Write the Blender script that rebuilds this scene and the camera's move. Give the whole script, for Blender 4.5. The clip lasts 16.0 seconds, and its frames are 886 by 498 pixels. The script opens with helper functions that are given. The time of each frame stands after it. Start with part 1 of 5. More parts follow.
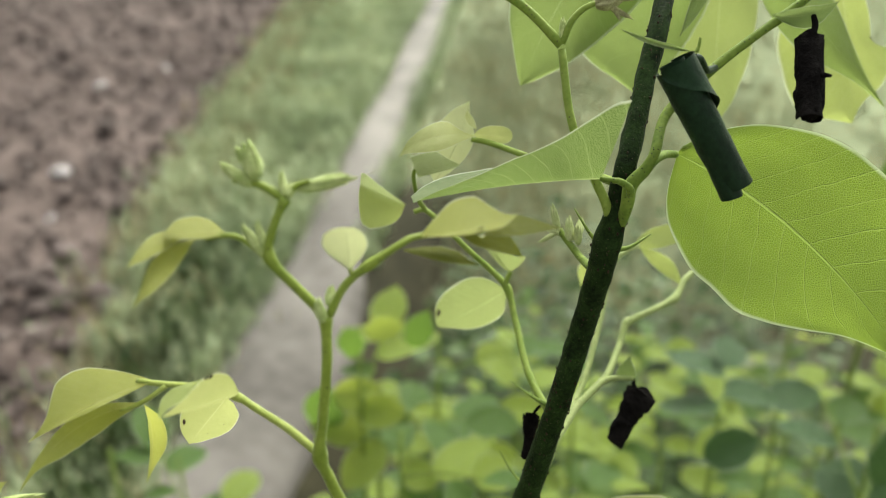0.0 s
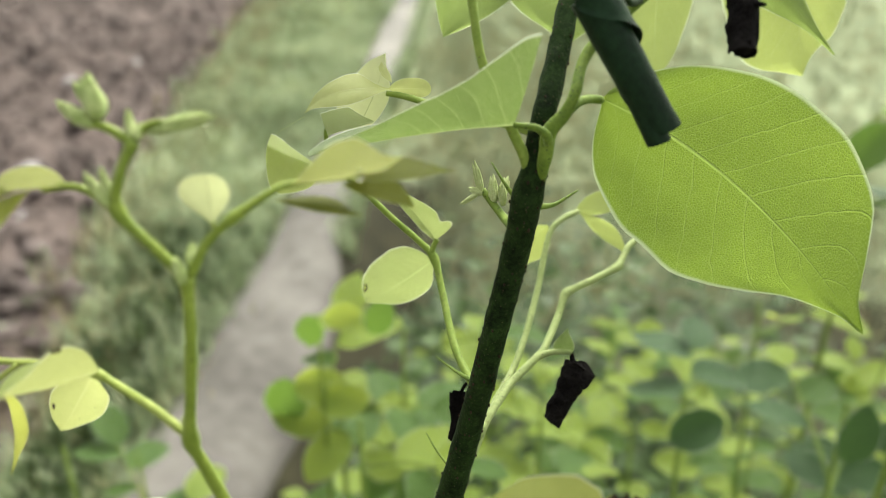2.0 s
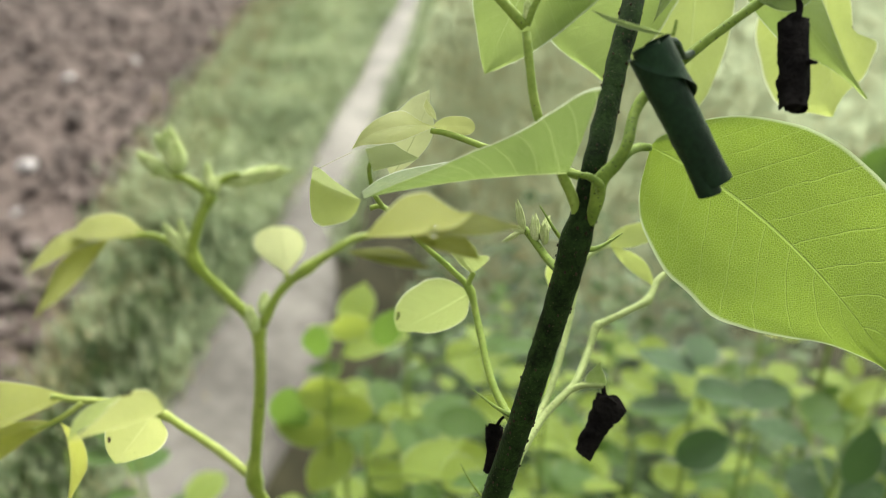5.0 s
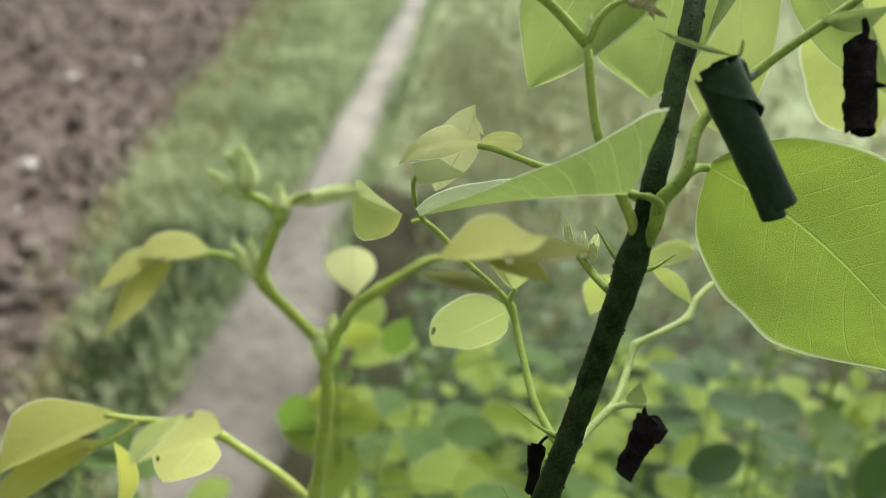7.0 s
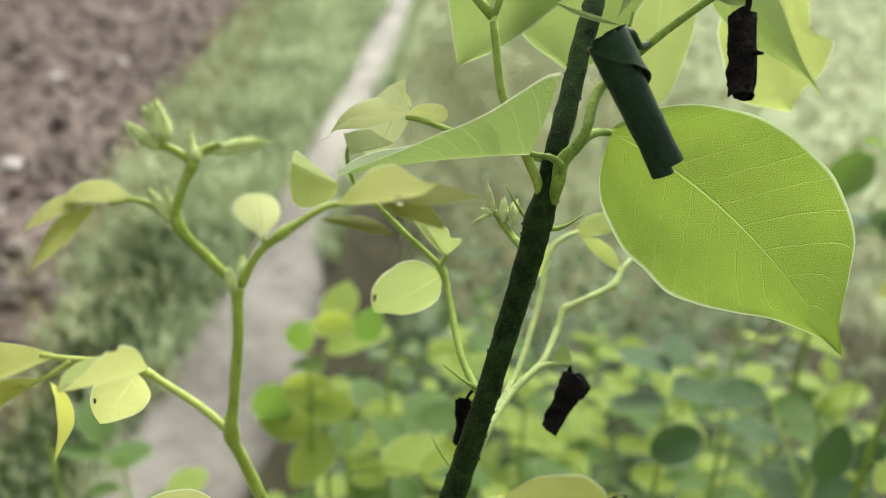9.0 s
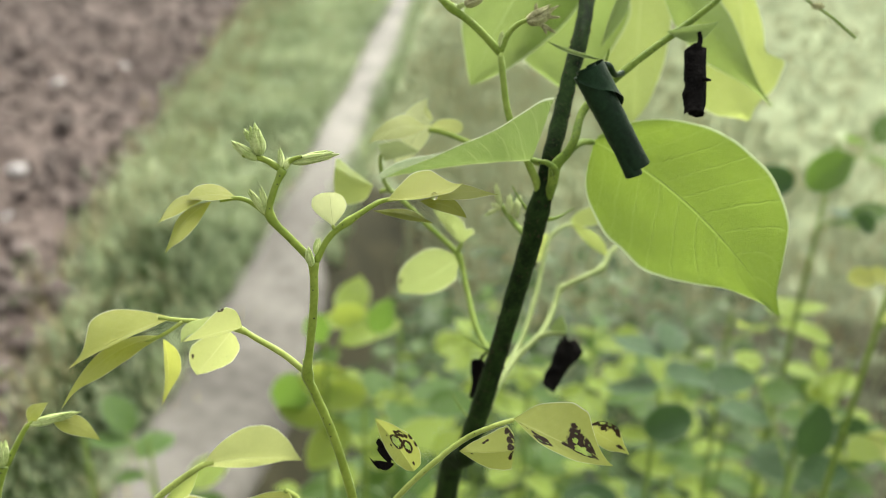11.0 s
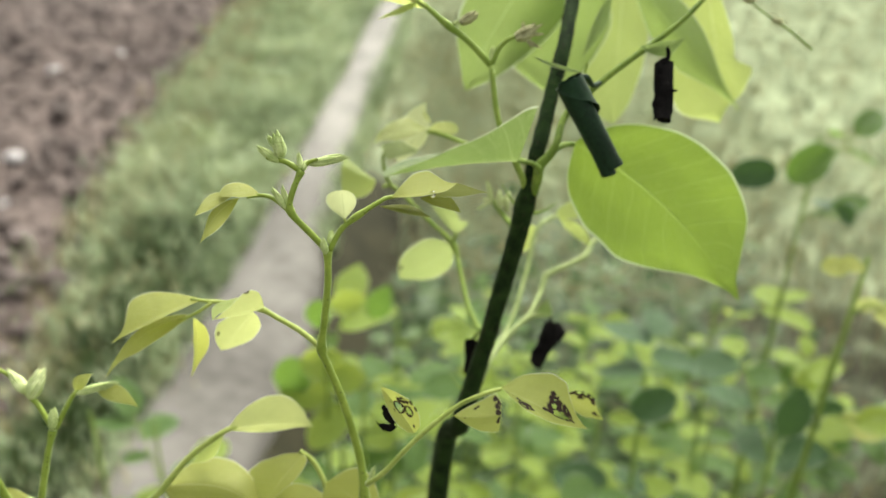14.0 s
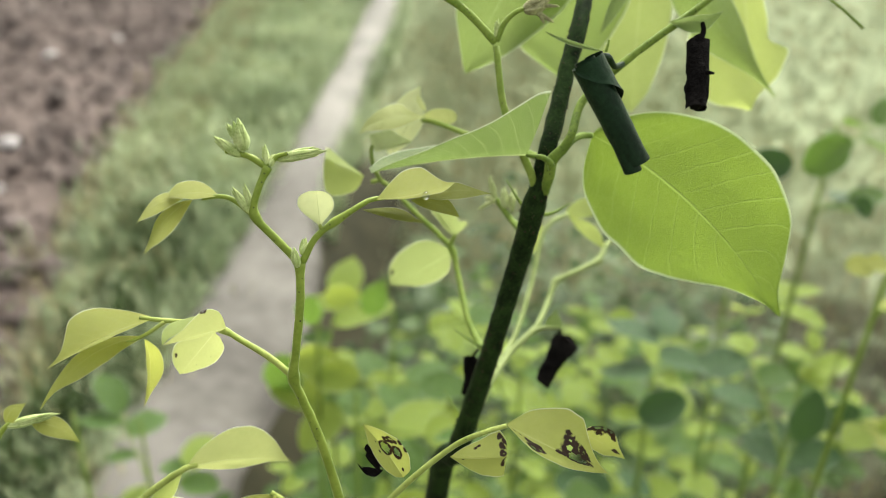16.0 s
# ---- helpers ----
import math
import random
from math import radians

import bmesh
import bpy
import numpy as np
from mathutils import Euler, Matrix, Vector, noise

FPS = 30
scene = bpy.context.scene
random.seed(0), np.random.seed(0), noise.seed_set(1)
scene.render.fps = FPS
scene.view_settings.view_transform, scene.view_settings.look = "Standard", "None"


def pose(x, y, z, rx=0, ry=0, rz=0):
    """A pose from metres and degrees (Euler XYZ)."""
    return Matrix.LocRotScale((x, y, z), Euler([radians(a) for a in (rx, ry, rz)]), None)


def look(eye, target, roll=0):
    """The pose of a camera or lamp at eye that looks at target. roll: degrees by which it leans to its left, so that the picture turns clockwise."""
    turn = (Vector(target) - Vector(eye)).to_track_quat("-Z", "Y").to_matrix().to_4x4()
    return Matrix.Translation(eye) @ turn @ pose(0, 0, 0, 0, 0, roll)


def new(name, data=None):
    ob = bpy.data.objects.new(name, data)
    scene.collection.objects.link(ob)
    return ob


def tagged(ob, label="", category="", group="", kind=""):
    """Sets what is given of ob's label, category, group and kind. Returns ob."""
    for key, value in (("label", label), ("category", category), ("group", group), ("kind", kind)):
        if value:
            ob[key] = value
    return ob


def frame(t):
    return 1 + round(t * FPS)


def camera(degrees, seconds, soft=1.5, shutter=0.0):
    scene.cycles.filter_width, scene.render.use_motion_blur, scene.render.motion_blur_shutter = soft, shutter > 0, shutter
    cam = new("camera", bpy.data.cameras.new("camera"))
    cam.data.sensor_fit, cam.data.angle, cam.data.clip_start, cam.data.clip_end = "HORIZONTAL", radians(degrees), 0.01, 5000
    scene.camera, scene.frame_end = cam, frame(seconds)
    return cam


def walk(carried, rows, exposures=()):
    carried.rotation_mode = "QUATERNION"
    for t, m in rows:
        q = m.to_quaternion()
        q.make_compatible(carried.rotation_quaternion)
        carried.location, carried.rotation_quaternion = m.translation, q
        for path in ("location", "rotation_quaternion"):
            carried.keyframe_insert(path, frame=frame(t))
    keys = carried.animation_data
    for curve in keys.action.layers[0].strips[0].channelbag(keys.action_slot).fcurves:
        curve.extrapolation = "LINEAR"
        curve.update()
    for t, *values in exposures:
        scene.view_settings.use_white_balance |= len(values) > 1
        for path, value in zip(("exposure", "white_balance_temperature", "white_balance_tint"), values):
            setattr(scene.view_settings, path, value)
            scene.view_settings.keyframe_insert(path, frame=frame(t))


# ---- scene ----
# ---------------------------------------------------------------- camera
cam = camera(54.0, 16.0, soft=0.7)
cam.data.dof.use_dof = True
cam.data.dof.focus_distance = 0.144
cam.data.dof.aperture_fstop = 16.0
PATH = [
    (0.0, -0.00718, -0.01272, 1.50483, 64.330, 0.065, 1.823),
    (0.5, -0.00120, -0.01914, 1.50412, 64.064, 0.105, 1.611),
    (1.0, 0.00792, -0.01884, 1.50339, 63.709, 0.508, 1.032),
    (1.5, 0.00533, -0.01147, 1.49845, 63.689, 0.562, 0.656),
    (2.0, 0.00372, -0.00200, 1.49433, 63.774, 0.401, 0.131),
    (2.5, 0.00179, 0.00272, 1.49655, 63.734, 0.397, 0.027),
    (3.0, 0.00132, -0.00038, 1.49996, 64.071, 0.371, -0.237),
    (3.5, 0.00000, 0.00000, 1.50000, 64.000, 0.000, -0.000),
    (3.7, -0.00200, -0.00142, 1.49941, 63.983, -0.372, -0.100),
    (5.8, -0.00709, -0.00182, 1.50088, 64.260, -1.069, 0.693),
    (6.0, -0.01012, 0.00015, 1.50023, 64.321, -1.084, 0.847),
    (6.5, -0.01238, 0.00176, 1.50011, 64.300, -1.350, 1.023),
    (7.0, -0.01292, 0.00083, 1.50112, 64.395, -1.624, 0.585),
    (7.5, -0.00885, -0.00352, 1.50051, 64.458, -1.549, 0.366),
    (8.0, -0.00647, -0.00402, 1.50076, 64.352, -1.777, 0.024),
    (8.5, -0.00025, -0.00703, 1.49997, 64.211, -1.692, -0.247),
    (8.7, -0.00203, -0.00841, 1.49952, 64.344, -1.836, -0.188),
    (10.8, -0.00108, -0.04035, 1.51108, 64.545, -0.859, -0.348),
    (11.0, -0.00621, -0.04507, 1.51302, 64.448, -1.216, -0.385),
    (11.5, -0.00772, -0.05134, 1.51500, 64.130, -1.251, -0.561),
    (12.0, -0.00499, -0.06142, 1.52049, 64.161, -1.336, -0.501),
    (12.5, -0.00824, -0.06063, 1.52209, 63.986, -1.463, -0.216),
    (13.0, -0.00697, -0.06005, 1.52136, 63.864, -1.446, -0.356),
    (13.5, -0.00496, -0.06254, 1.52109, 63.730, -1.527, -0.477),
    (14.0, -0.00679, -0.06451, 1.52280, 63.684, -1.473, -0.572),
    (14.5, -0.00307, -0.06671, 1.52277, 63.527, -1.259, -0.620),
    (15.0, -0.00497, -0.06306, 1.52170, 63.199, -1.508, -0.437),
    (15.5, -0.00668, -0.04950, 1.51839, 63.044, -1.422, -0.430),
    (16.0, -0.00570, -0.03837, 1.51433, 62.839, -1.692, -0.543),
]
EXPOSURE = 1.47
STOPS = ((0, -0.20), (0.5, -0.24), (1, -0.10), (2, 0.0), (3.7, 0.0), (5.8, 0.0), (6, -0.03), (6.4, -0.22), (7, -0.25), (8, -0.10), (8.7, 0.0), (10.8, 0.05), (14, 0.05), (16, 0.02))
walk(cam, [(t, pose(x, y, z, rx, ry, rz)) for t, x, y, z, rx, ry, rz in PATH], [(t, EXPOSURE + s, 6650, 3) for t, s in STOPS])

# ---------------------------------------------------------------- light
SUN_EL, SUN_AZ = 52.0, 18.0          # degrees; azimuth clockwise from +y
world = bpy.data.worlds.new("overcast_sky")
scene.world = world
world.use_nodes = True
wn, wl = world.node_tree.nodes, world.node_tree.links
sky = wn.new("ShaderNodeTexSky")
sky.sky_type, sky.sun_disc = "NISHITA", False
sky.sun_elevation, sky.sun_rotation = radians(SUN_EL), radians(SUN_AZ)
sky.dust_density, sky.air_density = 6.0, 1.0
grey = wn.new("ShaderNodeHueSaturation")
grey.inputs["Saturation"].default_value = 0.12
wl.new(sky.outputs[0], grey.inputs["Color"])
wl.new(grey.outputs[0], wn["Background"].inputs["Color"])
wn["Background"].inputs["Strength"].default_value = 0.13
sun_data = bpy.data.lights.new("sun", "SUN")
sun_data.energy, sun_data.angle, sun_data.color = 1.5, radians(25), (1.0, 0.95, 0.85)
sun = new("sun", sun_data)
el, az = radians(SUN_EL), radians(SUN_AZ)
sun.matrix_world = look((math.sin(az) * math.cos(el) * 30, math.cos(az) * math.cos(el) * 30, math.sin(el) * 30), (0, 0, 0))


# ---------------------------------------------------------------- materials
def material(name):
    m = bpy.data.materials.new(name)
    m.use_nodes = True
    m.node_tree.nodes.remove(m.node_tree.nodes["Principled BSDF"])
    return m, m.node_tree.nodes, m.node_tree.links


def node(nodes, kind, **values):
    n = nodes.new(kind)
    for k, v in values.items():
        n.inputs[k.replace("_", " ")].default_value = v
    return n


def maths(nodes, links, op, a, b=None, c=None, clamp=False):
    n = nodes.new("ShaderNodeMath")
    n.operation, n.use_clamp = op, clamp
    for i, v in enumerate((a, b, c)):
        if v is None:
            continue
        if isinstance(v, (int, float)):
            n.inputs[i].default_value = v
        else:
            links.new(v, n.inputs[i])
    return n.outputs[0]


def blend(nodes, links, fac, a, b, mode="MIX"):
    n = nodes.new("ShaderNodeMix")
    n.data_type, n.blend_type = "RGBA", mode
    for i, v in ((0, fac), (6, a), (7, b)):
        if isinstance(v, (int, float)):
            n.inputs[i].default_value = v
        elif isinstance(v, tuple):
            n.inputs[i].default_value = (*v, 1)
        else:
            links.new(v, n.inputs[i])
    return n.outputs[2]


def noise_of(nodes, links, coords, scale, detail=3.0, rough=0.6):
    n = node(nodes, "ShaderNodeTexNoise", Scale=scale, Detail=detail, Roughness=rough)
    links.new(coords, n.inputs["Vector"])
    return n.outputs["Fac"]


def ramp(nodes, links, value, lo, hi):
    n = node(nodes, "ShaderNodeMapRange", From_Min=lo, From_Max=hi)
    links.new(value, n.inputs["Value"])
    return n.outputs["Result"]


def leaf_material(name, colour, vein, through_colour, thin=0.5, rough=0.45, veins=1.0, spots=0.0, gloss=0.35):
    """Thin blade: midrib, side veins, fine net of veinlets, pale margin; light passes through it."""
    m, nd, lk = material(name)
    uv = nd.new("ShaderNodeUVMap")
    uv.uv_map = "blade"
    sep = nd.new("ShaderNodeSeparateXYZ")
    lk.new(uv.outputs[0], sep.inputs[0])
    obj = nd.new("ShaderNodeTexCoord").outputs["Object"]
    across = maths(nd, lk, "ABSOLUTE", maths(nd, lk, "MULTIPLY_ADD", sep.outputs[1], 2.0, -1.0))
    wob = noise_of(nd, lk, obj, 160, 2)
    along = maths(nd, lk, "ADD", sep.outputs[0], maths(nd, lk, "MULTIPLY", wob, 0.035))
    phase = maths(nd, lk, "FRACT", maths(nd, lk, "MULTIPLY", maths(nd, lk, "MULTIPLY_ADD", across, -0.20, along), 10.0))
    tri = maths(nd, lk, "ABSOLUTE", maths(nd, lk, "SUBTRACT", phase, 0.5))
    side = ramp(nd, lk, tri, 0.034, 0.004)
    mid = maths(nd, lk, "MULTIPLY", ramp(nd, lk, maths(nd, lk, "MULTIPLY_ADD", sep.outputs[0], 0.018, across), 0.026, 0.014), 0.9)
    vor = nd.new("ShaderNodeTexVoronoi")
    vor.feature, vor.voronoi_dimensions = "DISTANCE_TO_EDGE", "2D"
    vor.inputs["Scale"].default_value = 116
    lay = nd.new("ShaderNodeCombineXYZ")
    lk.new(along, lay.inputs[0])
    lk.new(maths(nd, lk, "MULTIPLY", sep.outputs[1], 0.62), lay.inputs[1])
    lk.new(lay.outputs[0], vor.inputs["Vector"])
    net = ramp(nd, lk, vor.outputs["Distance"], 0.17, 0.02)
    lines = maths(nd, lk, "MAXIMUM", mid, maths(nd, lk, "MULTIPLY", side, 0.60 * veins))
    ridge = lines
    lines = maths(nd, lk, "MAXIMUM", lines, maths(nd, lk, "MULTIPLY", net, 0.62 * veins))
    margin = ramp(nd, lk, across, 0.955, 0.985)
    tone = noise_of(nd, lk, obj, 45, 3)
    fine = noise_of(nd, lk, obj, 900, 2)
    var = maths(nd, lk, "MULTIPLY_ADD", tone, 0.5, maths(nd, lk, "MULTIPLY", fine, 0.14))
    darker = tuple(c * 0.70 for c in colour)
    col = blend(nd, lk, ramp(nd, lk, var, 0.2, 0.46), darker, colour)
    col = blend(nd, lk, maths(nd, lk, "MULTIPLY", lines, 0.7), col, vein)
    thr = blend(nd, lk, ramp(nd, lk, var, 0.2, 0.46), tuple(c * 0.8 for c in through_colour), through_colour)
    thr = blend(nd, lk, maths(nd, lk, "MULTIPLY", lines, 0.7), thr, vein)
    rim = tuple(0.5 * c + 0.4 for c in vein)
    col = blend(nd, lk, maths(nd, lk, "MULTIPLY", margin, 0.75), col, rim)
    thr = blend(nd, lk, maths(nd, lk, "MULTIPLY", margin, 0.75), thr, rim)
    hurt = nd.new("ShaderNodeAttribute")
    hurt.attribute_name = "damage"
    bite = ramp(nd, lk, maths(nd, lk, "MULTIPLY_ADD", noise_of(nd, lk, obj, 1200, 3), 0.7, hurt.outputs["Fac"]), 0.80, 0.95)
    if spots:
        dots = nd.new("ShaderNodeTexVoronoi")
        dots.inputs["Scale"].default_value = 260
        lk.new(obj, dots.inputs["Vector"])
        some = ramp(nd, lk, noise_of(nd, lk, obj, 140, 2), 0.60, 0.66)
        bite = maths(nd, lk, "MAXIMUM", bite, maths(nd, lk, "MULTIPLY", maths(nd, lk, "MULTIPLY", ramp(nd, lk, dots.outputs["Distance"], 0.22, 0.06), spots), some))
    col = blend(nd, lk, bite, col, (0.03, 0.012, 0.006))
    thr = blend(nd, lk, bite, thr, (0.02, 0.008, 0.004))
    bump = node(nd, "ShaderNodeBump", Strength=0.6, Distance=0.0003)
    lk.new(maths(nd, lk, "ADD", maths(nd, lk, "MULTIPLY_ADD", net, 0.35, ridge), maths(nd, lk, "MULTIPLY", fine, 0.5)), bump.inputs["Height"])
    skin = node(nd, "ShaderNodeBsdfPrincipled", Roughness=rough)
    skin.inputs["Specular IOR Level"].default_value = gloss
    lk.new(col, skin.inputs["Base Color"])
    lk.new(bump.outputs[0], skin.inputs["Normal"])
    glow = nd.new("ShaderNodeBsdfTranslucent")
    lk.new(thr, glow.inputs["Color"])
    lk.new(bump.outputs[0], glow.inputs["Normal"])
    mix = node(nd, "ShaderNodeMixShader")
    mix.inputs[0].default_value = thin
    lk.new(skin.outputs[0], mix.inputs[1])
    lk.new(glow.outputs[0], mix.inputs[2])
    lk.new(mix.outputs[0], nd["Material Output"].inputs["Surface"])
    return m


def solid_material(name, a, b, scale, rough=0.7, bump_by=0.3, bump_size=0.0003, speck=None, speck_scale=900, speck_cut=0.18, spec=0.4, lo=0.35, hi=0.65, down=0.0):
    """Two-tone grained surface with a finer second scale, relief and optional specks; down: a coat of fine pale hairs."""
    m, nd, lk = material(name)
    obj = nd.new("ShaderNodeTexCoord").outputs["Object"]
    big = noise_of(nd, lk, obj, scale, 4)
    small = noise_of(nd, lk, obj, scale * 7, 4)
    var = maths(nd, lk, "MULTIPLY_ADD", small, 0.4, maths(nd, lk, "MULTIPLY", big, 0.6))
    col = blend(nd, lk, ramp(nd, lk, var, lo, hi), a, b)
    height = small
    if speck:
        v = nd.new("ShaderNodeTexVoronoi")
        v.inputs["Scale"].default_value = speck_scale
        lk.new(obj, v.inputs["Vector"])
        s = ramp(nd, lk, v.outputs["Distance"], speck_cut + 0.1, speck_cut)
        col = blend(nd, lk, s, col, speck)
        height = maths(nd, lk, "ADD", small, s)
    bump = node(nd, "ShaderNodeBump", Strength=bump_by, Distance=bump_size)
    lk.new(height, bump.inputs["Height"])
    p = node(nd, "ShaderNodeBsdfPrincipled", Roughness=rough)
    p.inputs["Specular IOR Level"].default_value = spec
    p.inputs["Sheen Weight"].default_value = down
    p.inputs["Sheen Roughness"].default_value = 0.35
    p.inputs["Sheen Tint"].default_value = (0.80, 0.92, 0.62, 1)
    lk.new(col, p.inputs["Base Color"])
    lk.new(bump.outputs[0], p.inputs["Normal"])
    lk.new(p.outputs[0], nd["Material Output"].inputs["Surface"])
    return m


LEAF = leaf_material("leaf_green", (0.105, 0.18, 0.024), (0.44, 0.56, 0.17), (0.325, 0.46, 0.048), 0.58)
LEAF_CREAM = leaf_material("leaf_cream", (0.40, 0.44, 0.16), (0.64, 0.68, 0.36), (0.58, 0.62, 0.22), 0.5, veins=0.5)
LEAF_HANG = leaf_material("leaf_hanging", (0.23, 0.30, 0.095), (0.54, 0.62, 0.29), (0.53, 0.62, 0.18), 0.6, veins=0.6)
LEAF_SMALL = leaf_material("leaf_small", (0.19, 0.25, 0.075), (0.50, 0.56, 0.26), (0.335, 0.40, 0.125), 0.55, veins=0.9)
LEAF_PALE = leaf_material("leaf_pale", (0.33, 0.41, 0.12), (0.62, 0.69, 0.33), (0.60, 0.69, 0.18), 0.55, veins=0.7)
LEAF_YOUNG = leaf_material("leaf_young", (0.35, 0.375, 0.080), (0.66, 0.69, 0.30), (0.57, 0.60, 0.115), 0.5, veins=0.6)
LEAF_DOWNY = leaf_material("leaf_downy", (0.58, 0.62, 0.31), (0.15, 0.20, 0.045), (0.74, 0.78, 0.40), 0.5, veins=0.15)
LEAF_EATEN = leaf_material("leaf_eaten", (0.40, 0.44, 0.11), (0.62, 0.65, 0.28), (0.56, 0.60, 0.13), 0.5, veins=0.5)
LEAF_MID = leaf_material("leaf_mid_green", (0.17, 0.245, 0.07), (0.48, 0.57, 0.26), (0.365, 0.475, 0.125), 0.6, veins=0.6)
LEAF_UNDER = leaf_material("leaf_folded", (0.115, 0.175, 0.05), (0.46, 0.53, 0.25), (0.18, 0.265, 0.055), 0.45, rough=0.33, veins=1.1, gloss=0.4)
LEAF_OLIVE = leaf_material("leaf_olive", (0.11, 0.125, 0.018), (0.32, 0.35, 0.10), (0.30, 0.33, 0.03), 0.45, rough=0.5, veins=0.3, gloss=0.15)
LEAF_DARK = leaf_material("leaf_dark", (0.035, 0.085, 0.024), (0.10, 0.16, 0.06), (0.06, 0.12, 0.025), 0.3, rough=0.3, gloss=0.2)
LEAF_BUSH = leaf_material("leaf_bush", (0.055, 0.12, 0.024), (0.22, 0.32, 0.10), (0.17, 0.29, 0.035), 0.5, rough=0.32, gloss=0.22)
LEAF_LIME = leaf_material("leaf_lime", (0.22, 0.30, 0.06), (0.34, 0.42, 0.13), (0.58, 0.68, 0.10), 0.5, rough=0.34, gloss=0.14)
BARK = solid_material("stem_bark_dark_green", (0.0045, 0.009, 0.003), (0.027, 0.054, 0.013), 260, 0.55, 0.6, 0.0003, (0.070, 0.065, 0.030), 1500, 0.07, spec=0.05, lo=0.40, hi=0.68, down=0.02)
LENTICEL = solid_material("lenticel_brown", (0.012, 0.007, 0.005), (0.05, 0.032, 0.02), 900, 0.8, 0.4, 0.0002, spec=0.1)
TWIG = solid_material("twig_green_speckled", (0.085, 0.14, 0.018), (0.19, 0.26, 0.042), 220, 0.6, 0.4, 0.0003, (0.012, 0.01, 0.006), 1500, 0.13, spec=0.2, down=0.10)
TWIG_PALE = solid_material("twig_pale_green", (0.13, 0.20, 0.025), (0.25, 0.32, 0.065), 220, 0.6, 0.3, 0.0002, (0.08, 0.06, 0.03), 1100, 0.08, spec=0.2, down=0.22)
TWIG_SILVER = solid_material("twig_silvery_green", (0.17, 0.22, 0.068), (0.31, 0.365, 0.145), 220, 0.6, 0.3, 0.0002, (0.07, 0.05, 0.03), 1100, 0.10, spec=0.2, down=0.25)
SHOOT_PALE = solid_material("stalk_pale_yellow_green", (0.20, 0.25, 0.045), (0.33, 0.38, 0.10), 200, 0.55, 0.3, 0.0002, (0.05, 0.035, 0.02), 900, 0.05, spec=0.2, down=0.4)
SHOOT = solid_material("shoot_yellow_green", (0.135, 0.19, 0.02), (0.25, 0.315, 0.05), 200, 0.5, 0.3, 0.0002, (0.02, 0.015, 0.01), 900, 0.08, spec=0.25, down=0.4)
BUD = solid_material("bud_downy_green", (0.21, 0.285, 0.07), (0.52, 0.58, 0.26), 500, 0.8, 0.5, 0.0003, spec=0.2, down=0.5)
BUD_PALE = solid_material("bud_downy_white", (0.32, 0.39, 0.14), (0.60, 0.64, 0.34), 500, 0.8, 0.5, 0.0003, spec=0.2)
BUD_BROWN = solid_material("bud_withered_brown", (0.15, 0.14, 0.06), (0.52, 0.51, 0.28), 700, 0.8, 0.6, 0.0004, spec=0.2)
ROLL = solid_material("rolled_leaf_dark_green", (0.0035, 0.010, 0.0045), (0.011, 0.033, 0.013), 160, 0.5, 0.5, 0.0003, spec=0.14, down=0.07)
ROLL_DRY = solid_material("rolled_leaf_dry_black", (0.0012, 0.0010, 0.0010), (0.0085, 0.0072, 0.0066), 220, 0.85, 0.8, 0.0006, spec=0.05)
SOIL = solid_material("ploughed_soil", (0.040, 0.029, 0.025), (0.132, 0.102, 0.092), 1.1, 0.85, 0.9, 0.03, lo=0.36, hi=0.62)

VERGE = solid_material("verge_blades", (0.215, 0.270, 0.138), (0.485, 0.550, 0.335), 1.6, 0.6, 0.1, 0.001, lo=0.40, hi=0.60)
GRASS = solid_material("grass_blades", (0.258, 0.288, 0.168), (0.318, 0.346, 0.216), 0.9, 0.6, 0.1, 0.001)
# leaf green taken nearly to black, standing in for shaded gaps
UNDER = solid_material("undergrowth_leaves_shaded", (0.006, 0.014, 0.004), (0.058, 0.100, 0.022), 9, 0.5, 0.1, 0.001, spec=0.12)
STRAW = solid_material("dry_grass", (0.22, 0.19, 0.09), (0.38, 0.34, 0.18), 8, 0.7, 0.1, 0.001)


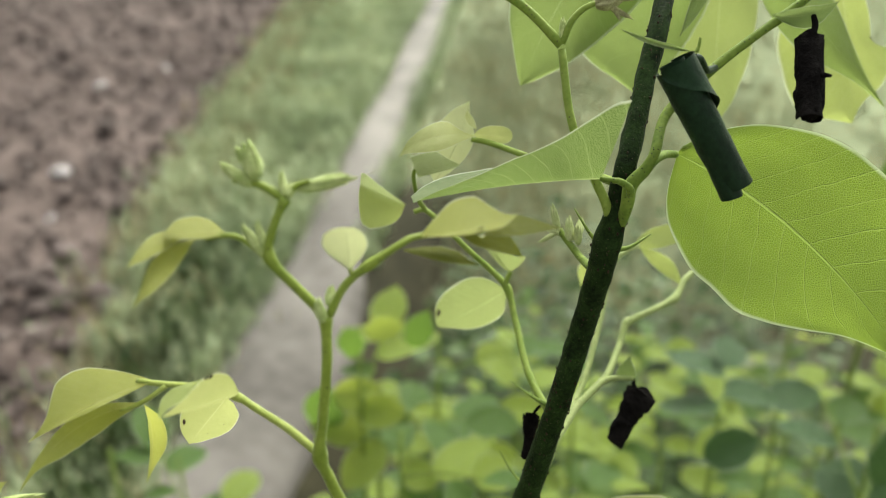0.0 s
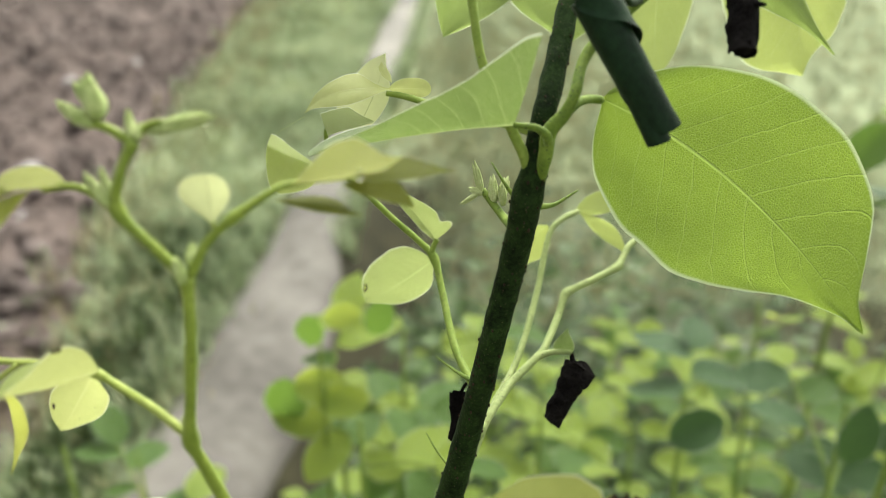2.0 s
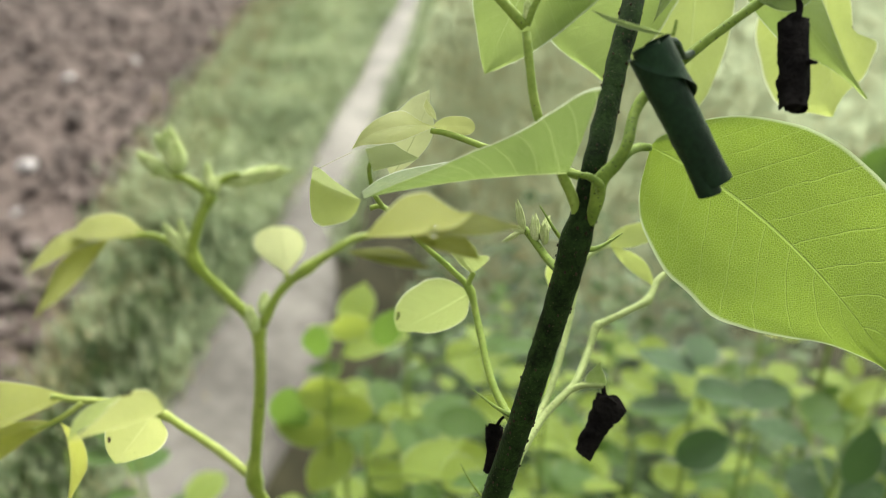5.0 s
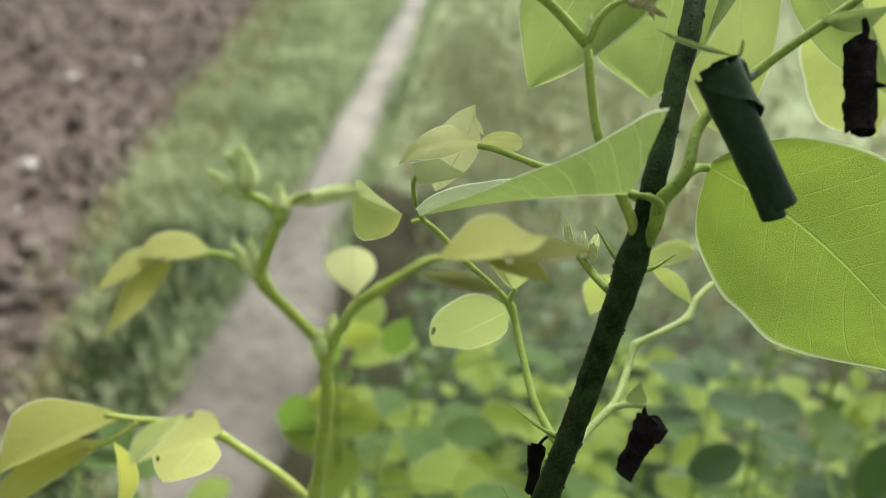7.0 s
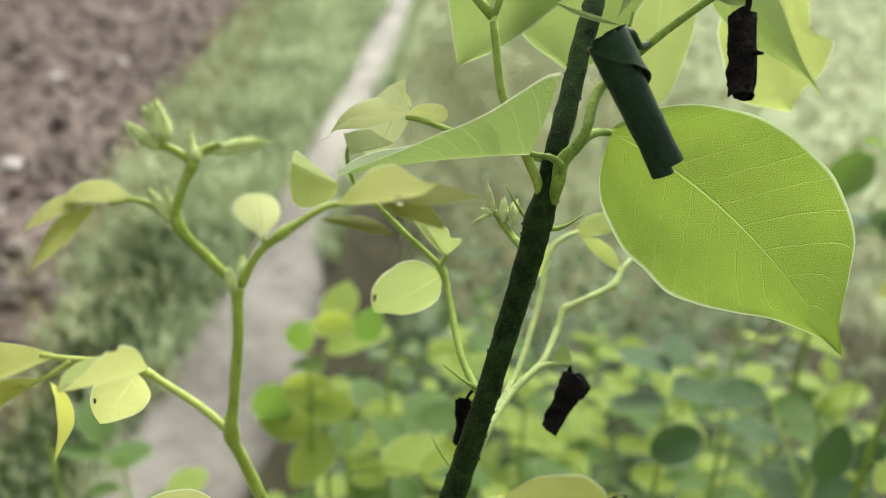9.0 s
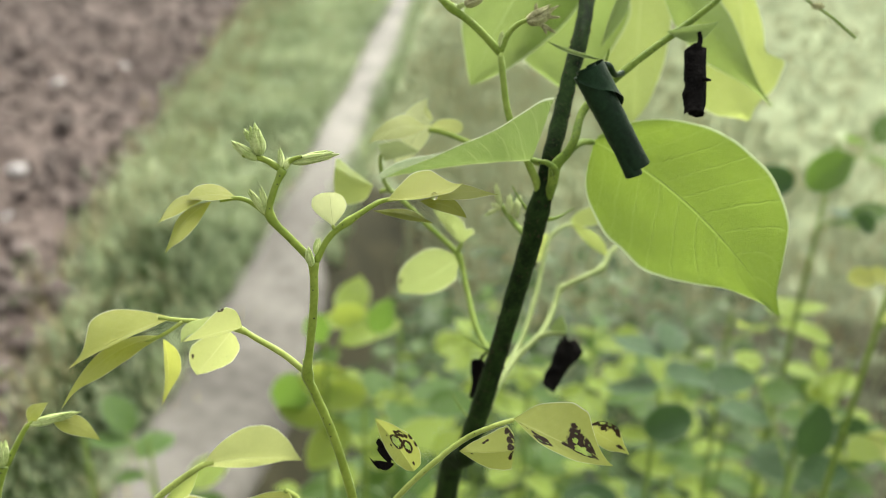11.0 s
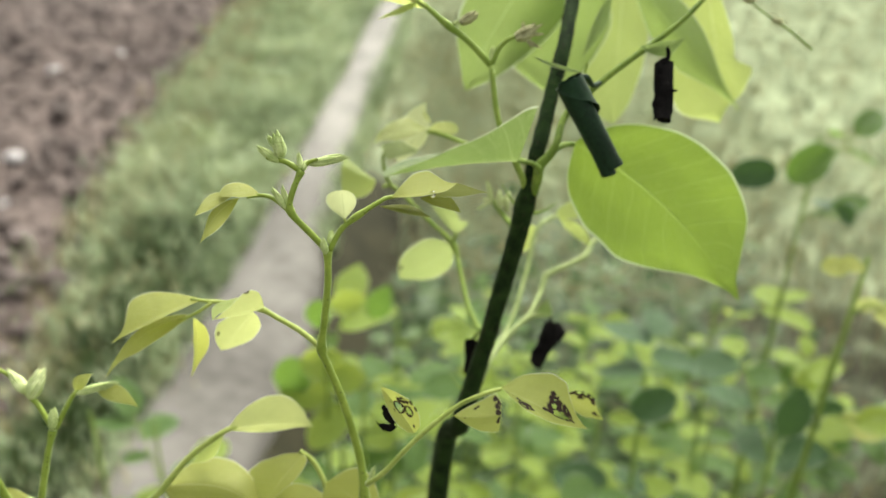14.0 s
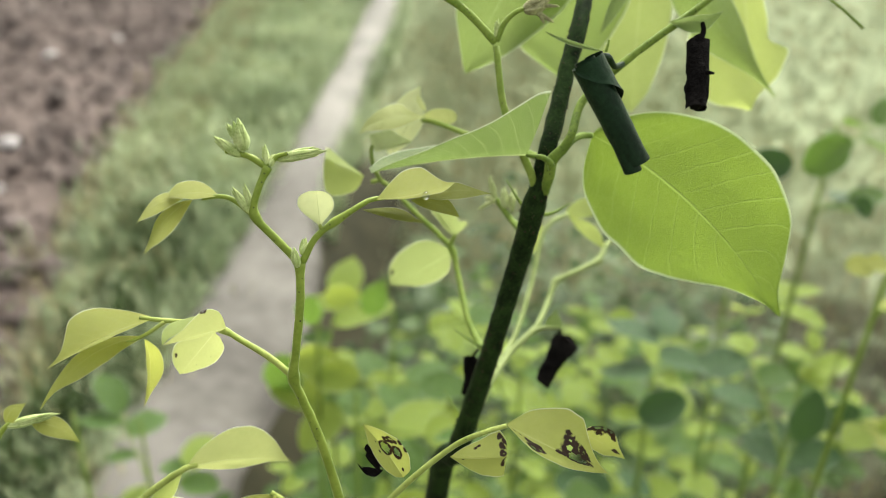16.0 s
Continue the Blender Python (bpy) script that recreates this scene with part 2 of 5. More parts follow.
def ground_material():
    """Soil, grassy earth and damp ground with shade painted in, passing into one another with ragged borders."""
    m, nd, lk = material("ground")
    obj = nd.new("ShaderNodeTexCoord").outputs["Object"]
    wide, mid, fine = noise_of(nd, lk, obj, 0.8, 4), noise_of(nd, lk, obj, 5, 4), noise_of(nd, lk, obj, 40, 3)
    var = maths(nd, lk, "MULTIPLY_ADD", mid, 0.45, maths(nd, lk, "MULTIPLY_ADD", wide, 0.35, maths(nd, lk, "MULTIPLY", fine, 0.2)))
    tone = ramp(nd, lk, var, 0.36, 0.63)
    calm = ramp(nd, lk, var, 0.15, 0.85)
    grassy = blend(nd, lk, calm, (0.204, 0.236, 0.140), (0.262, 0.296, 0.179))
    soil = blend(nd, lk, tone, (0.036, 0.026, 0.022), (0.130, 0.101, 0.091))
    # dark damp earth, also used as painted shade under saplings and grass
    damp_shade = blend(nd, lk, tone, (0.010, 0.010, 0.005), (0.044, 0.041, 0.022))
    masks = []
    for name in ("field", "damp_shade"):
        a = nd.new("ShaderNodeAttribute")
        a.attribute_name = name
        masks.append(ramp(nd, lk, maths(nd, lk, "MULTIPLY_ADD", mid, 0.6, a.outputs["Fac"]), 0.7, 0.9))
    colour = blend(nd, lk, masks[1], grassy, damp_shade)
    colour = blend(nd, lk, masks[0], colour, soil)
    bump = node(nd, "ShaderNodeBump", Strength=0.5, Distance=0.012)
    lk.new(maths(nd, lk, "ADD", mid, maths(nd, lk, "MULTIPLY", fine, 0.4)), bump.inputs["Height"])
    p = node(nd, "ShaderNodeBsdfPrincipled", Roughness=0.9)
    p.inputs["Specular IOR Level"].default_value = 0.12
    lk.new(colour, p.inputs["Base Color"])
    lk.new(bump.outputs[0], p.inputs["Normal"])
    lk.new(p.outputs[0], nd["Material Output"].inputs["Surface"])
    return m


GROUND = ground_material()


def path_material():
    """Pale worn cement, with trodden earth spread over its near end."""
    m, nd, lk = material("worn_path")
    obj = nd.new("ShaderNodeTexCoord").outputs["Object"]
    wide, fine = noise_of(nd, lk, obj, 2.2, 4), noise_of(nd, lk, obj, 16, 4)
    tone = ramp(nd, lk, maths(nd, lk, "MULTIPLY_ADD", fine, 0.4, maths(nd, lk, "MULTIPLY", wide, 0.6)), 0.34, 0.62)
    cement = blend(nd, lk, tone, (0.085, 0.078, 0.068), (0.235, 0.220, 0.197))
    earth = blend(nd, lk, tone, (0.045, 0.040, 0.034), (0.150, 0.139, 0.124))
    dirt = nd.new("ShaderNodeAttribute")
    dirt.attribute_name = "dirt"
    colour = blend(nd, lk, ramp(nd, lk, maths(nd, lk, "MULTIPLY_ADD", wide, 0.5, dirt.outputs["Fac"]), 0.35, 1.1), cement, earth)
    bump = node(nd, "ShaderNodeBump", Strength=0.6, Distance=0.008)
    lk.new(fine, bump.inputs["Height"])
    p = node(nd, "ShaderNodeBsdfPrincipled", Roughness=0.85)
    p.inputs["Specular IOR Level"].default_value = 0.3
    lk.new(colour, p.inputs["Base Color"])
    lk.new(bump.outputs[0], p.inputs["Normal"])
    lk.new(p.outputs[0], nd["Material Output"].inputs["Surface"])
    return m


CEMENT = path_material()


def water_material():
    m, nd, lk = material("water")
    p = node(nd, "ShaderNodeBsdfPrincipled", Roughness=0.02, IOR=1.33)
    p.inputs["Transmission Weight"].default_value = 1.0
    lk.new(p.outputs[0], nd["Material Output"].inputs["Surface"])
    return m


WATER = water_material()
# pale colour that imitates glints on wet soil
GLINT_STONE = solid_material("pale_glint_stone", (0.24, 0.215, 0.21), (0.40, 0.37, 0.36), 20, 0.4, 0.4, 0.003)


# ---------------------------------------------------------------- shape helpers
def thing(name, at, label, category, group=""):
    ob = new(name)
    ob.location = at
    ob.empty_display_size = 0.01
    return tagged(ob, label, category, group)


def origin_of(ob):
    while ob.parent:
        ob = ob.parent
    return Vector(ob.location)


def part(name, bm, mat, parent, label="", smooth=True):
    """Links a bmesh, given in world places, as one mesh object under a thing or a part."""
    o = origin_of(parent)
    for v in bm.verts:
        v.co -= o
    for f in bm.faces:
        f.smooth = smooth
    me = bpy.data.meshes.new(name)
    bm.to_mesh(me)
    bm.free()
    me.materials.append(mat)
    ob = new(name, me)
    ob.parent = parent
    if label:
        ob["label"] = label
    return ob


def spline(points, steps=6, tight=1.0):
    """A smooth line through the points; tight below 1 sharpens its bends."""
    p = [Vector(q) for q in points]
    p = [p[0] * 2 - p[1]] + p + [p[-1] * 2 - p[-2]]
    out = []
    for i in range(1, len(p) - 2):
        a, b, c, d = p[i - 1:i + 3]
        for k in range(steps):
            t = k / steps
            m0, m1 = (c - a) * 0.5 * tight, (d - b) * 0.5 * tight
            out.append(b * (2 * t ** 3 - 3 * t * t + 1) + m0 * (t ** 3 - 2 * t * t + t) + c * (3 * t * t - 2 * t ** 3) + m1 * (t ** 3 - t * t))
    return out + [p[-2]]


def loft(bm, line, radii, sides=8, rough=0.0, flat=1.0, seed=0.0, ribs=0.0):
    """A closed tube along the line, radius by radius; flat squeezes it across."""
    rings, ref = [], None
    for i, c in enumerate(line):
        d = (line[min(i + 1, len(line) - 1)] - line[max(i - 1, 0)]).normalized()
        if ref is None:
            ref = d.cross(Vector((0, 0, 1)) if abs(d.z) < 0.9 else Vector((1, 0, 0))).normalized()
        ref = (ref - d * ref.dot(d)).normalized()
        side = d.cross(ref)
        ring = []
        for k in range(sides):
            a = 2 * math.pi * k / sides
            r = radii[i] * (1 + rough * noise.noise(c * 400 + Vector((math.cos(a) * 1.5, math.sin(a) * 1.5, seed)))) * (1 + ribs * math.cos(5 * a))
            ring.append(bm.verts.new(c + ref * (math.cos(a) * r) + side * (math.sin(a) * r * flat)))
        rings.append(ring)
    for a, b in zip(rings, rings[1:]):
        for k in range(sides):
            bm.faces.new((a[k], a[(k + 1) % sides], b[(k + 1) % sides], b[k]))
    bm.faces.new(rings[0][::-1])
    bm.faces.new(rings[-1])
    return bm


def twig(parent, mat, r0, r1, *points, name="twig", label="", knobs=(), steps=6, sides=9, girth=(), tight=1.0):
    """A tapered shoot with swollen nodes; knobs: numbers of the points that swell; girth: a radius for each point."""
    line = spline(points, steps, tight)
    n = len(line) - 1
    radii = []
    for i in range(n + 1):
        r = r0 + (r1 - r0) * i / n
        if girth:
            k = min(int(i / steps), len(girth) - 2)
            r = girth[k] + (girth[k + 1] - girth[k]) * (i / steps - k)
        for k in knobs:
            r *= 1 + 0.45 * math.exp(-((i - k * steps) / (steps * 0.28)) ** 2)
        radii.append(r)
    return part(name, loft(bmesh.new(), line, radii, sides, 0.12), mat, parent, label)


OVATE = ((0, 0.0), (0.02, 0.22), (0.06, 0.45), (0.13, 0.68), (0.24, 0.88), (0.38, 1.0), (0.5, 0.985), (0.64, 0.86), (0.77, 0.62), (0.87, 0.36), (0.94, 0.16), (0.98, 0.055), (1, 0.0))
ROUND = ((0, 0.0), (0.03, 0.30), (0.10, 0.60), (0.22, 0.87), (0.40, 1.0), (0.60, 0.98), (0.78, 0.80), (0.90, 0.52), (0.97, 0.24), (1, 0.05))
SLIM = ((0, 0.05), (0.10, 0.45), (0.25, 0.85), (0.42, 1.0), (0.6, 0.85), (0.8, 0.45), (0.92, 0.18), (1, 0.0))
CUT = ((0, 0.0), (0.15, 0.22), (0.35, 0.48), (0.55, 0.72), (0.72, 0.90), (0.86, 1.0), (0.96, 0.90), (1, 0.15))
BLUNT = ((0, 0.05), (0.1, 0.4), (0.25, 0.75), (0.42, 0.95), (0.6, 1.0), (0.8, 0.95), (0.92, 0.8), (1, 0.5))
FAN = ((0, 0.0), (0.1, 0.2), (0.25, 0.55), (0.42, 0.86), (0.6, 1.0), (0.78, 0.95), (0.9, 0.76), (0.97, 0.52), (1, 0.36))
TORN = ((0, 1.0), (0.06, 0.97), (0.2, 0.78), (0.4, 0.50), (0.6, 0.31), (0.8, 0.16), (0.93, 0.07), (1, 0.0))

DRIP_OVER = ((0, 0.11), (0.012, 0.2), (0.03, 0.3), (0.055, 0.4), (0.09, 0.51), (0.15, 0.65), (0.25, 0.81), (0.36, 0.93), (0.48, 0.99), (0.6, 1.0), (0.7, 0.93), (0.8, 0.78), (0.88, 0.44), (0.94, 0.14), (0.98, 0.05), (1, 0.0))
DRIP_UNDER = ((0, 0.0), (0.012, 0.06), (0.03, 0.18), (0.055, 0.34), (0.09, 0.51), (0.15, 0.7), (0.25, 0.88), (0.36, 0.99), (0.48, 1.0), (0.6, 0.87), (0.7, 0.63), (0.8, 0.35), (0.88, 0.18), (0.94, 0.07), (0.98, 0.03), (1, 0.0))
PENDENT = ((0, 0.0), (0.08, 0.41), (0.15, 0.77), (0.25, 0.96), (0.36, 1.0), (0.48, 0.99), (0.6, 0.86), (0.7, 0.7), (0.8, 0.46), (0.88, 0.28), (0.94, 0.15), (1, 0.0))
TAPERED = ((0, 0.0), (0.08, 0.62), (0.15, 0.82), (0.25, 1.0), (0.36, 0.97), (0.48, 0.86), (0.6, 0.73), (0.7, 0.6), (0.8, 0.44), (0.88, 0.28), (0.94, 0.14), (1, 0.0))
BELLIED = ((0, 0.0), (0.08, 0.31), (0.15, 0.58), (0.25, 0.79), (0.36, 0.9), (0.48, 1.0), (0.6, 0.99), (0.7, 0.94), (0.8, 0.82), (0.88, 0.6), (0.94, 0.29), (1, 0.0))
LONG_OVAL = ((0, 0.0), (0.08, 0.50), (0.15, 0.8), (0.25, 0.92), (0.36, 1.0), (0.48, 0.98), (0.6, 0.9), (0.7, 0.8), (0.8, 0.63), (0.88, 0.46), (0.94, 0.26), (1, 0.0))
TAILED = ((0, 0.0), (0.08, 0.40), (0.15, 0.68), (0.25, 0.88), (0.36, 1.0), (0.48, 0.94), (0.6, 0.74), (0.7, 0.5), (0.8, 0.24), (0.88, 0.10), (0.94, 0.05), (1, 0.0))
FOLDED = ((0, 0.35), (0.03, 0.51), (0.08, 0.63), (0.15, 0.73), (0.25, 0.84), (0.36, 0.93), (0.48, 1.0), (0.6, 0.99), (0.7, 0.89), (0.8, 0.66), (0.88, 0.45), (0.94, 0.28), (1, 0.0))
BITTEN = ((0, 0.0), (0.1, 0.18), (0.25, 0.36), (0.4, 0.47), (0.5, 0.52), (0.58, 0.50), (0.605, 0.60), (0.615, 0.95), (0.63, 1.0), (0.7, 0.88), (0.8, 0.64), (0.88, 0.30), (0.94, 0.12), (1, 0.0))
ARCHED = ((0, 0.0), (0.08, 0.27), (0.15, 0.47), (0.25, 0.72), (0.36, 0.93), (0.48, 1.0), (0.6, 0.92), (0.7, 0.64), (0.8, 0.32), (0.88, 0.14), (0.94, 0.06), (1, 0.0))
HOODED = ((0, 0.0), (0.08, 0.12), (0.15, 0.37), (0.25, 0.93), (0.36, 1.0), (0.48, 0.83), (0.6, 0.69), (0.7, 0.52), (0.8, 0.39), (0.88, 0.2), (0.94, 0.08), (1, 0.0))
NOTCH_TIP = ((0, 0.0), (0.03, 0.57), (0.09, 0.74), (0.15, 0.88), (0.25, 0.99), (0.36, 1.0), (0.48, 0.98), (0.6, 0.8), (0.7, 0.65), (0.8, 0.46), (0.88, 0.29), (0.94, 0.15), (0.98, 0.05), (1, 0.0))
NOTCH_SIDE = ((0, 0.0), (0.03, 0.23), (0.09, 0.58), (0.15, 0.72), (0.25, 0.95), (0.36, 1.0), (0.48, 0.98), (0.6, 0.84), (0.7, 0.69), (0.8, 0.48), (0.88, 0.29), (0.94, 0.15), (0.98, 0.05), (1, 0.0))
GNAWED_TOP = ((0, 0.0), (0.03, 0.05), (0.09, 0.16), (0.15, 0.26), (0.25, 0.41), (0.36, 0.53), (0.48, 0.66), (0.6, 0.78), (0.7, 0.88), (0.8, 0.95), (0.88, 1.0), (0.94, 0.84), (0.98, 0.7), (1, 0.59))
GNAWED_LOW = ((0, 0.0), (0.03, 0.05), (0.09, 0.15), (0.15, 0.25), (0.25, 0.42), (0.36, 0.61), (0.48, 0.75), (0.6, 0.88), (0.7, 0.94), (0.8, 1.0), (0.88, 0.99), (0.94, 0.97), (0.98, 0.27), (1, 0.0))
HOOD_OVER = ((0, 0.0), (0.03, 0.12), (0.09, 0.34), (0.15, 0.54), (0.25, 0.74), (0.36, 0.89), (0.48, 1.0), (0.6, 0.96), (0.7, 0.67), (0.8, 0.35), (0.88, 0.16), (0.94, 0.06), (0.98, 0.02), (1, 0.0))
HOOD_UNDER = ((0, 0.0), (0.03, 0.08), (0.09, 0.24), (0.15, 0.4), (0.25, 0.67), (0.36, 0.91), (0.48, 1.0), (0.6, 0.99), (0.7, 0.9), (0.8, 0.67), (0.88, 0.44), (0.94, 0.22), (0.98, 0.07), (1, 0.0))
CURLED_TOP = ((0, 0.0), (0.03, 0.32), (0.09, 0.57), (0.15, 0.7), (0.25, 0.87), (0.36, 0.96), (0.48, 1.0), (0.6, 0.86), (0.7, 0.63), (0.8, 0.35), (0.88, 0.21), (0.94, 0.1), (0.98, 0.03), (1, 0.0))
CURLED_LOW = ((0, 0.0), (0.03, 0.1), (0.09, 0.31), (0.15, 0.51), (0.25, 0.75), (0.36, 0.99), (0.48, 1.0), (0.6, 0.95), (0.7, 0.71), (0.8, 0.46), (0.88, 0.28), (0.94, 0.14), (0.98, 0.05), (1, 0.0))
SQUARED = ((0, 0.0), (0.08, 0.17), (0.15, 0.31), (0.25, 0.55), (0.36, 0.83), (0.5, 0.87), (0.7, 0.91), (0.88, 0.96), (0.97, 1.0), (1, 0.55))
NOTCHED = ((0, 0.6), (0.03, 0.9), (0.08, 1.0), (0.15, 0.92), (0.24, 0.62), (0.30, 0.68), (0.36, 0.74), (0.48, 0.67), (0.6, 0.58), (0.7, 0.47), (0.8, 0.36), (0.88, 0.22), (0.94, 0.11), (1, 0.0))
SNUBBED = ((0, 0.5), (0.03, 0.8), (0.08, 0.92), (0.15, 1.0), (0.25, 0.96), (0.36, 0.84), (0.48, 0.65), (0.6, 0.47), (0.7, 0.33), (0.8, 0.21), (0.88, 0.12), (1, 0.0))
HEART_FAR = ((0, 0.0), (0.08, 0.17), (0.15, 0.33), (0.25, 0.51), (0.36, 0.67), (0.48, 0.86), (0.6, 0.94), (0.7, 1.0), (0.8, 0.9), (0.88, 0.7), (0.94, 0.47), (1, 0.0))
HEART_NEAR = ((0, 0.41), (0.03, 0.52), (0.08, 0.72), (0.15, 0.87), (0.25, 0.95), (0.36, 1.0), (0.48, 0.96), (0.6, 0.85), (0.7, 0.67), (0.8, 0.48), (0.88, 0.32), (0.94, 0.18), (1, 0.0))


def outline(shape, u):
    """The half width at u, on a smooth curve through the points of the shape that never overshoots them."""
    def slope(i):
        if i <= 0 or i >= len(shape) - 1:
            j = min(max(i, 1), len(shape) - 1)
            return (shape[j][1] - shape[j - 1][1]) / (shape[j][0] - shape[j - 1][0])
        left = (shape[i][1] - shape[i - 1][1]) / (shape[i][0] - shape[i - 1][0])
        right = (shape[i + 1][1] - shape[i][1]) / (shape[i + 1][0] - shape[i][0])
        return 2 * left * right / (left + right) if left * right > 0 else 0.0
    for i, ((a, p), (b, q)) in enumerate(zip(shape, shape[1:])):
        if u <= b:
            h, t = b - a, (u - a) / (b - a)
            return p * (1 + 2 * t) * (1 - t) ** 2 + q * t * t * (3 - 2 * t) + h * (slope(i) * t * (1 - t) ** 2 - slope(i + 1) * t * t * (1 - t))
    return shape[-1][1]


def leaf(parent, mat, base, mid, tip, edge_a, edge_b, shapes=(OVATE, OVATE), name="leaf", label="", wave=0.03, holes=(), ring=0.11, brown=1.0, rows=30, cols=7, cup=0.5):
    """A blade from its base over a point of its midrib to its tip; edge_a and edge_b are the rims of its two halves at their widest.
    holes: (along, across, size) of what has been eaten, size below 0 for mere brown marks; ring: how far it browns."""
    base, mid, tip = Vector(base), Vector(mid), Vector(tip)
    length = (tip - base).length
    um = 0.44
    ctrl = (mid - base * (1 - um) ** 2 - tip * um ** 2) / (2 * um * (1 - um))
    rib = lambda u: base * (1 - u) ** 2 + ctrl * 2 * u * (1 - u) + tip * u * u
    peak = [max(s, key=lambda q: q[1])[0] for s in shapes]
    wide = [Vector(e) - rib(p) for e, p in zip((edge_a, edge_b), peak)]
    normal = (tip - base).cross(wide[0] - wide[1])
    normal = normal.normalized() if normal.length > 1e-9 else Vector((0, 0, 1))
    bm = bmesh.new()
    uvs = bm.loops.layers.uv.new("blade")
    hurt = bm.verts.layers.float.new("damage")
    seed = Vector((base.x * 900, base.y * 700, base.z * 800))
    us = [0.5 - 0.5 * math.cos(math.pi * i / rows) for i in range(rows + 1)]
    vs = [math.sin(0.5 * math.pi * j / cols) for j in range(-cols, cols + 1)]
    grid, info = [], {}
    for u in us:
        line = []
        for v in vs:
            k = 0 if v < 0 else 1
            w = outline(shapes[k], u) * abs(v)
            w *= 1 + 0.025 * noise.noise(seed + Vector((u * 9, k * 5, 0)))
            p = rib(u) + wide[k] * w
            n = normal * length
            p += n * (wave * abs(v) * noise.noise(seed * 0.37 + Vector((u * 4.2, v * 1.5, 3.0))))
            p -= n * (cup * 0.25 * w * (1 - w)) * (wide[k].length / max(length, 1e-6))
            p += n * 0.0015 * noise.noise(seed + Vector((u * 30, v * 22, 1.0)))
            vert = bm.verts.new(p)
            hit = 0.0
            for hu, hv, hs in holes:
                dist = math.hypot((u - hu), (v - hv) * 0.45)
                hit = max(hit, 1 - max(0.0, dist - hs) / ring)
            vert[hurt] = max(0.0, hit) * 0.92 * brown
            info[vert] = (u, v)
            line.append(vert)
        grid.append(line)
    for i in range(rows):
        for j in range(2 * cols):
            cu, cv = 0.5 * (us[i] + us[i + 1]), 0.5 * (vs[j] + vs[j + 1])
            gone = any(math.hypot(cu - hu, (cv - hv) * 0.45) < hs * (1 + 0.5 * noise.noise(seed + Vector((cu * 30, cv * 14, 7)))) for hu, hv, hs in holes)
            if gone:
                continue
            f = bm.faces.new((grid[i][j], grid[i][j + 1], grid[i + 1][j + 1], grid[i + 1][j]))
            for loop in f.loops:
                u, v = info[loop.vert]
                loop[uvs].uv = (u, 0.5 + 0.5 * v)
    bmesh.ops.remove_doubles(bm, verts=bm.verts, dist=1e-6)
    bmesh.ops.delete(bm, geom=[v for v in bm.verts if not v.link_faces], context="VERTS")
    return part(name, bm, mat, parent, label)


def bud(parent, base, tip, r, mat=None, name="bud", label="", flat=0.8):
    """A pointed bud: a core wrapped in four keeled scales whose tips stand a little apart."""
    base, tip = Vector(base), Vector(tip)
    d = tip - base
    side = d.cross(Vector((0.3, 1, 0.2))).normalized()
    back = d.normalized().cross(side)
    bm = bmesh.new()
    scales = ((0.0, 0.0, 1.0, 0.80), (0.45, 0.1, 0.92, 0.62), (-0.42, 0.15, 0.82, 0.62), (0.15, -0.5, 0.72, 0.66), (-0.2, 0.5, 0.66, 0.6))
    for s, (a, b, f, w) in enumerate(scales):
        o = (side * a + back * b) * r
        line = [base + d * (f * t) + o * (math.sin(math.pi * min(0.5, t * 0.9)) + 0.7 * max(0.0, t - 0.6)) for t in (0, 0.12, 0.3, 0.5, 0.7, 0.86, 0.96, 1.0)]
        loft(bm, line, [r * w * k for k in (0.55, 0.85, 1.0, 0.95, 0.72, 0.42, 0.18, 0.05)], 16, 0.25, flat, s, 0.16)
    return part(name, bm, mat or BUD, parent, label)


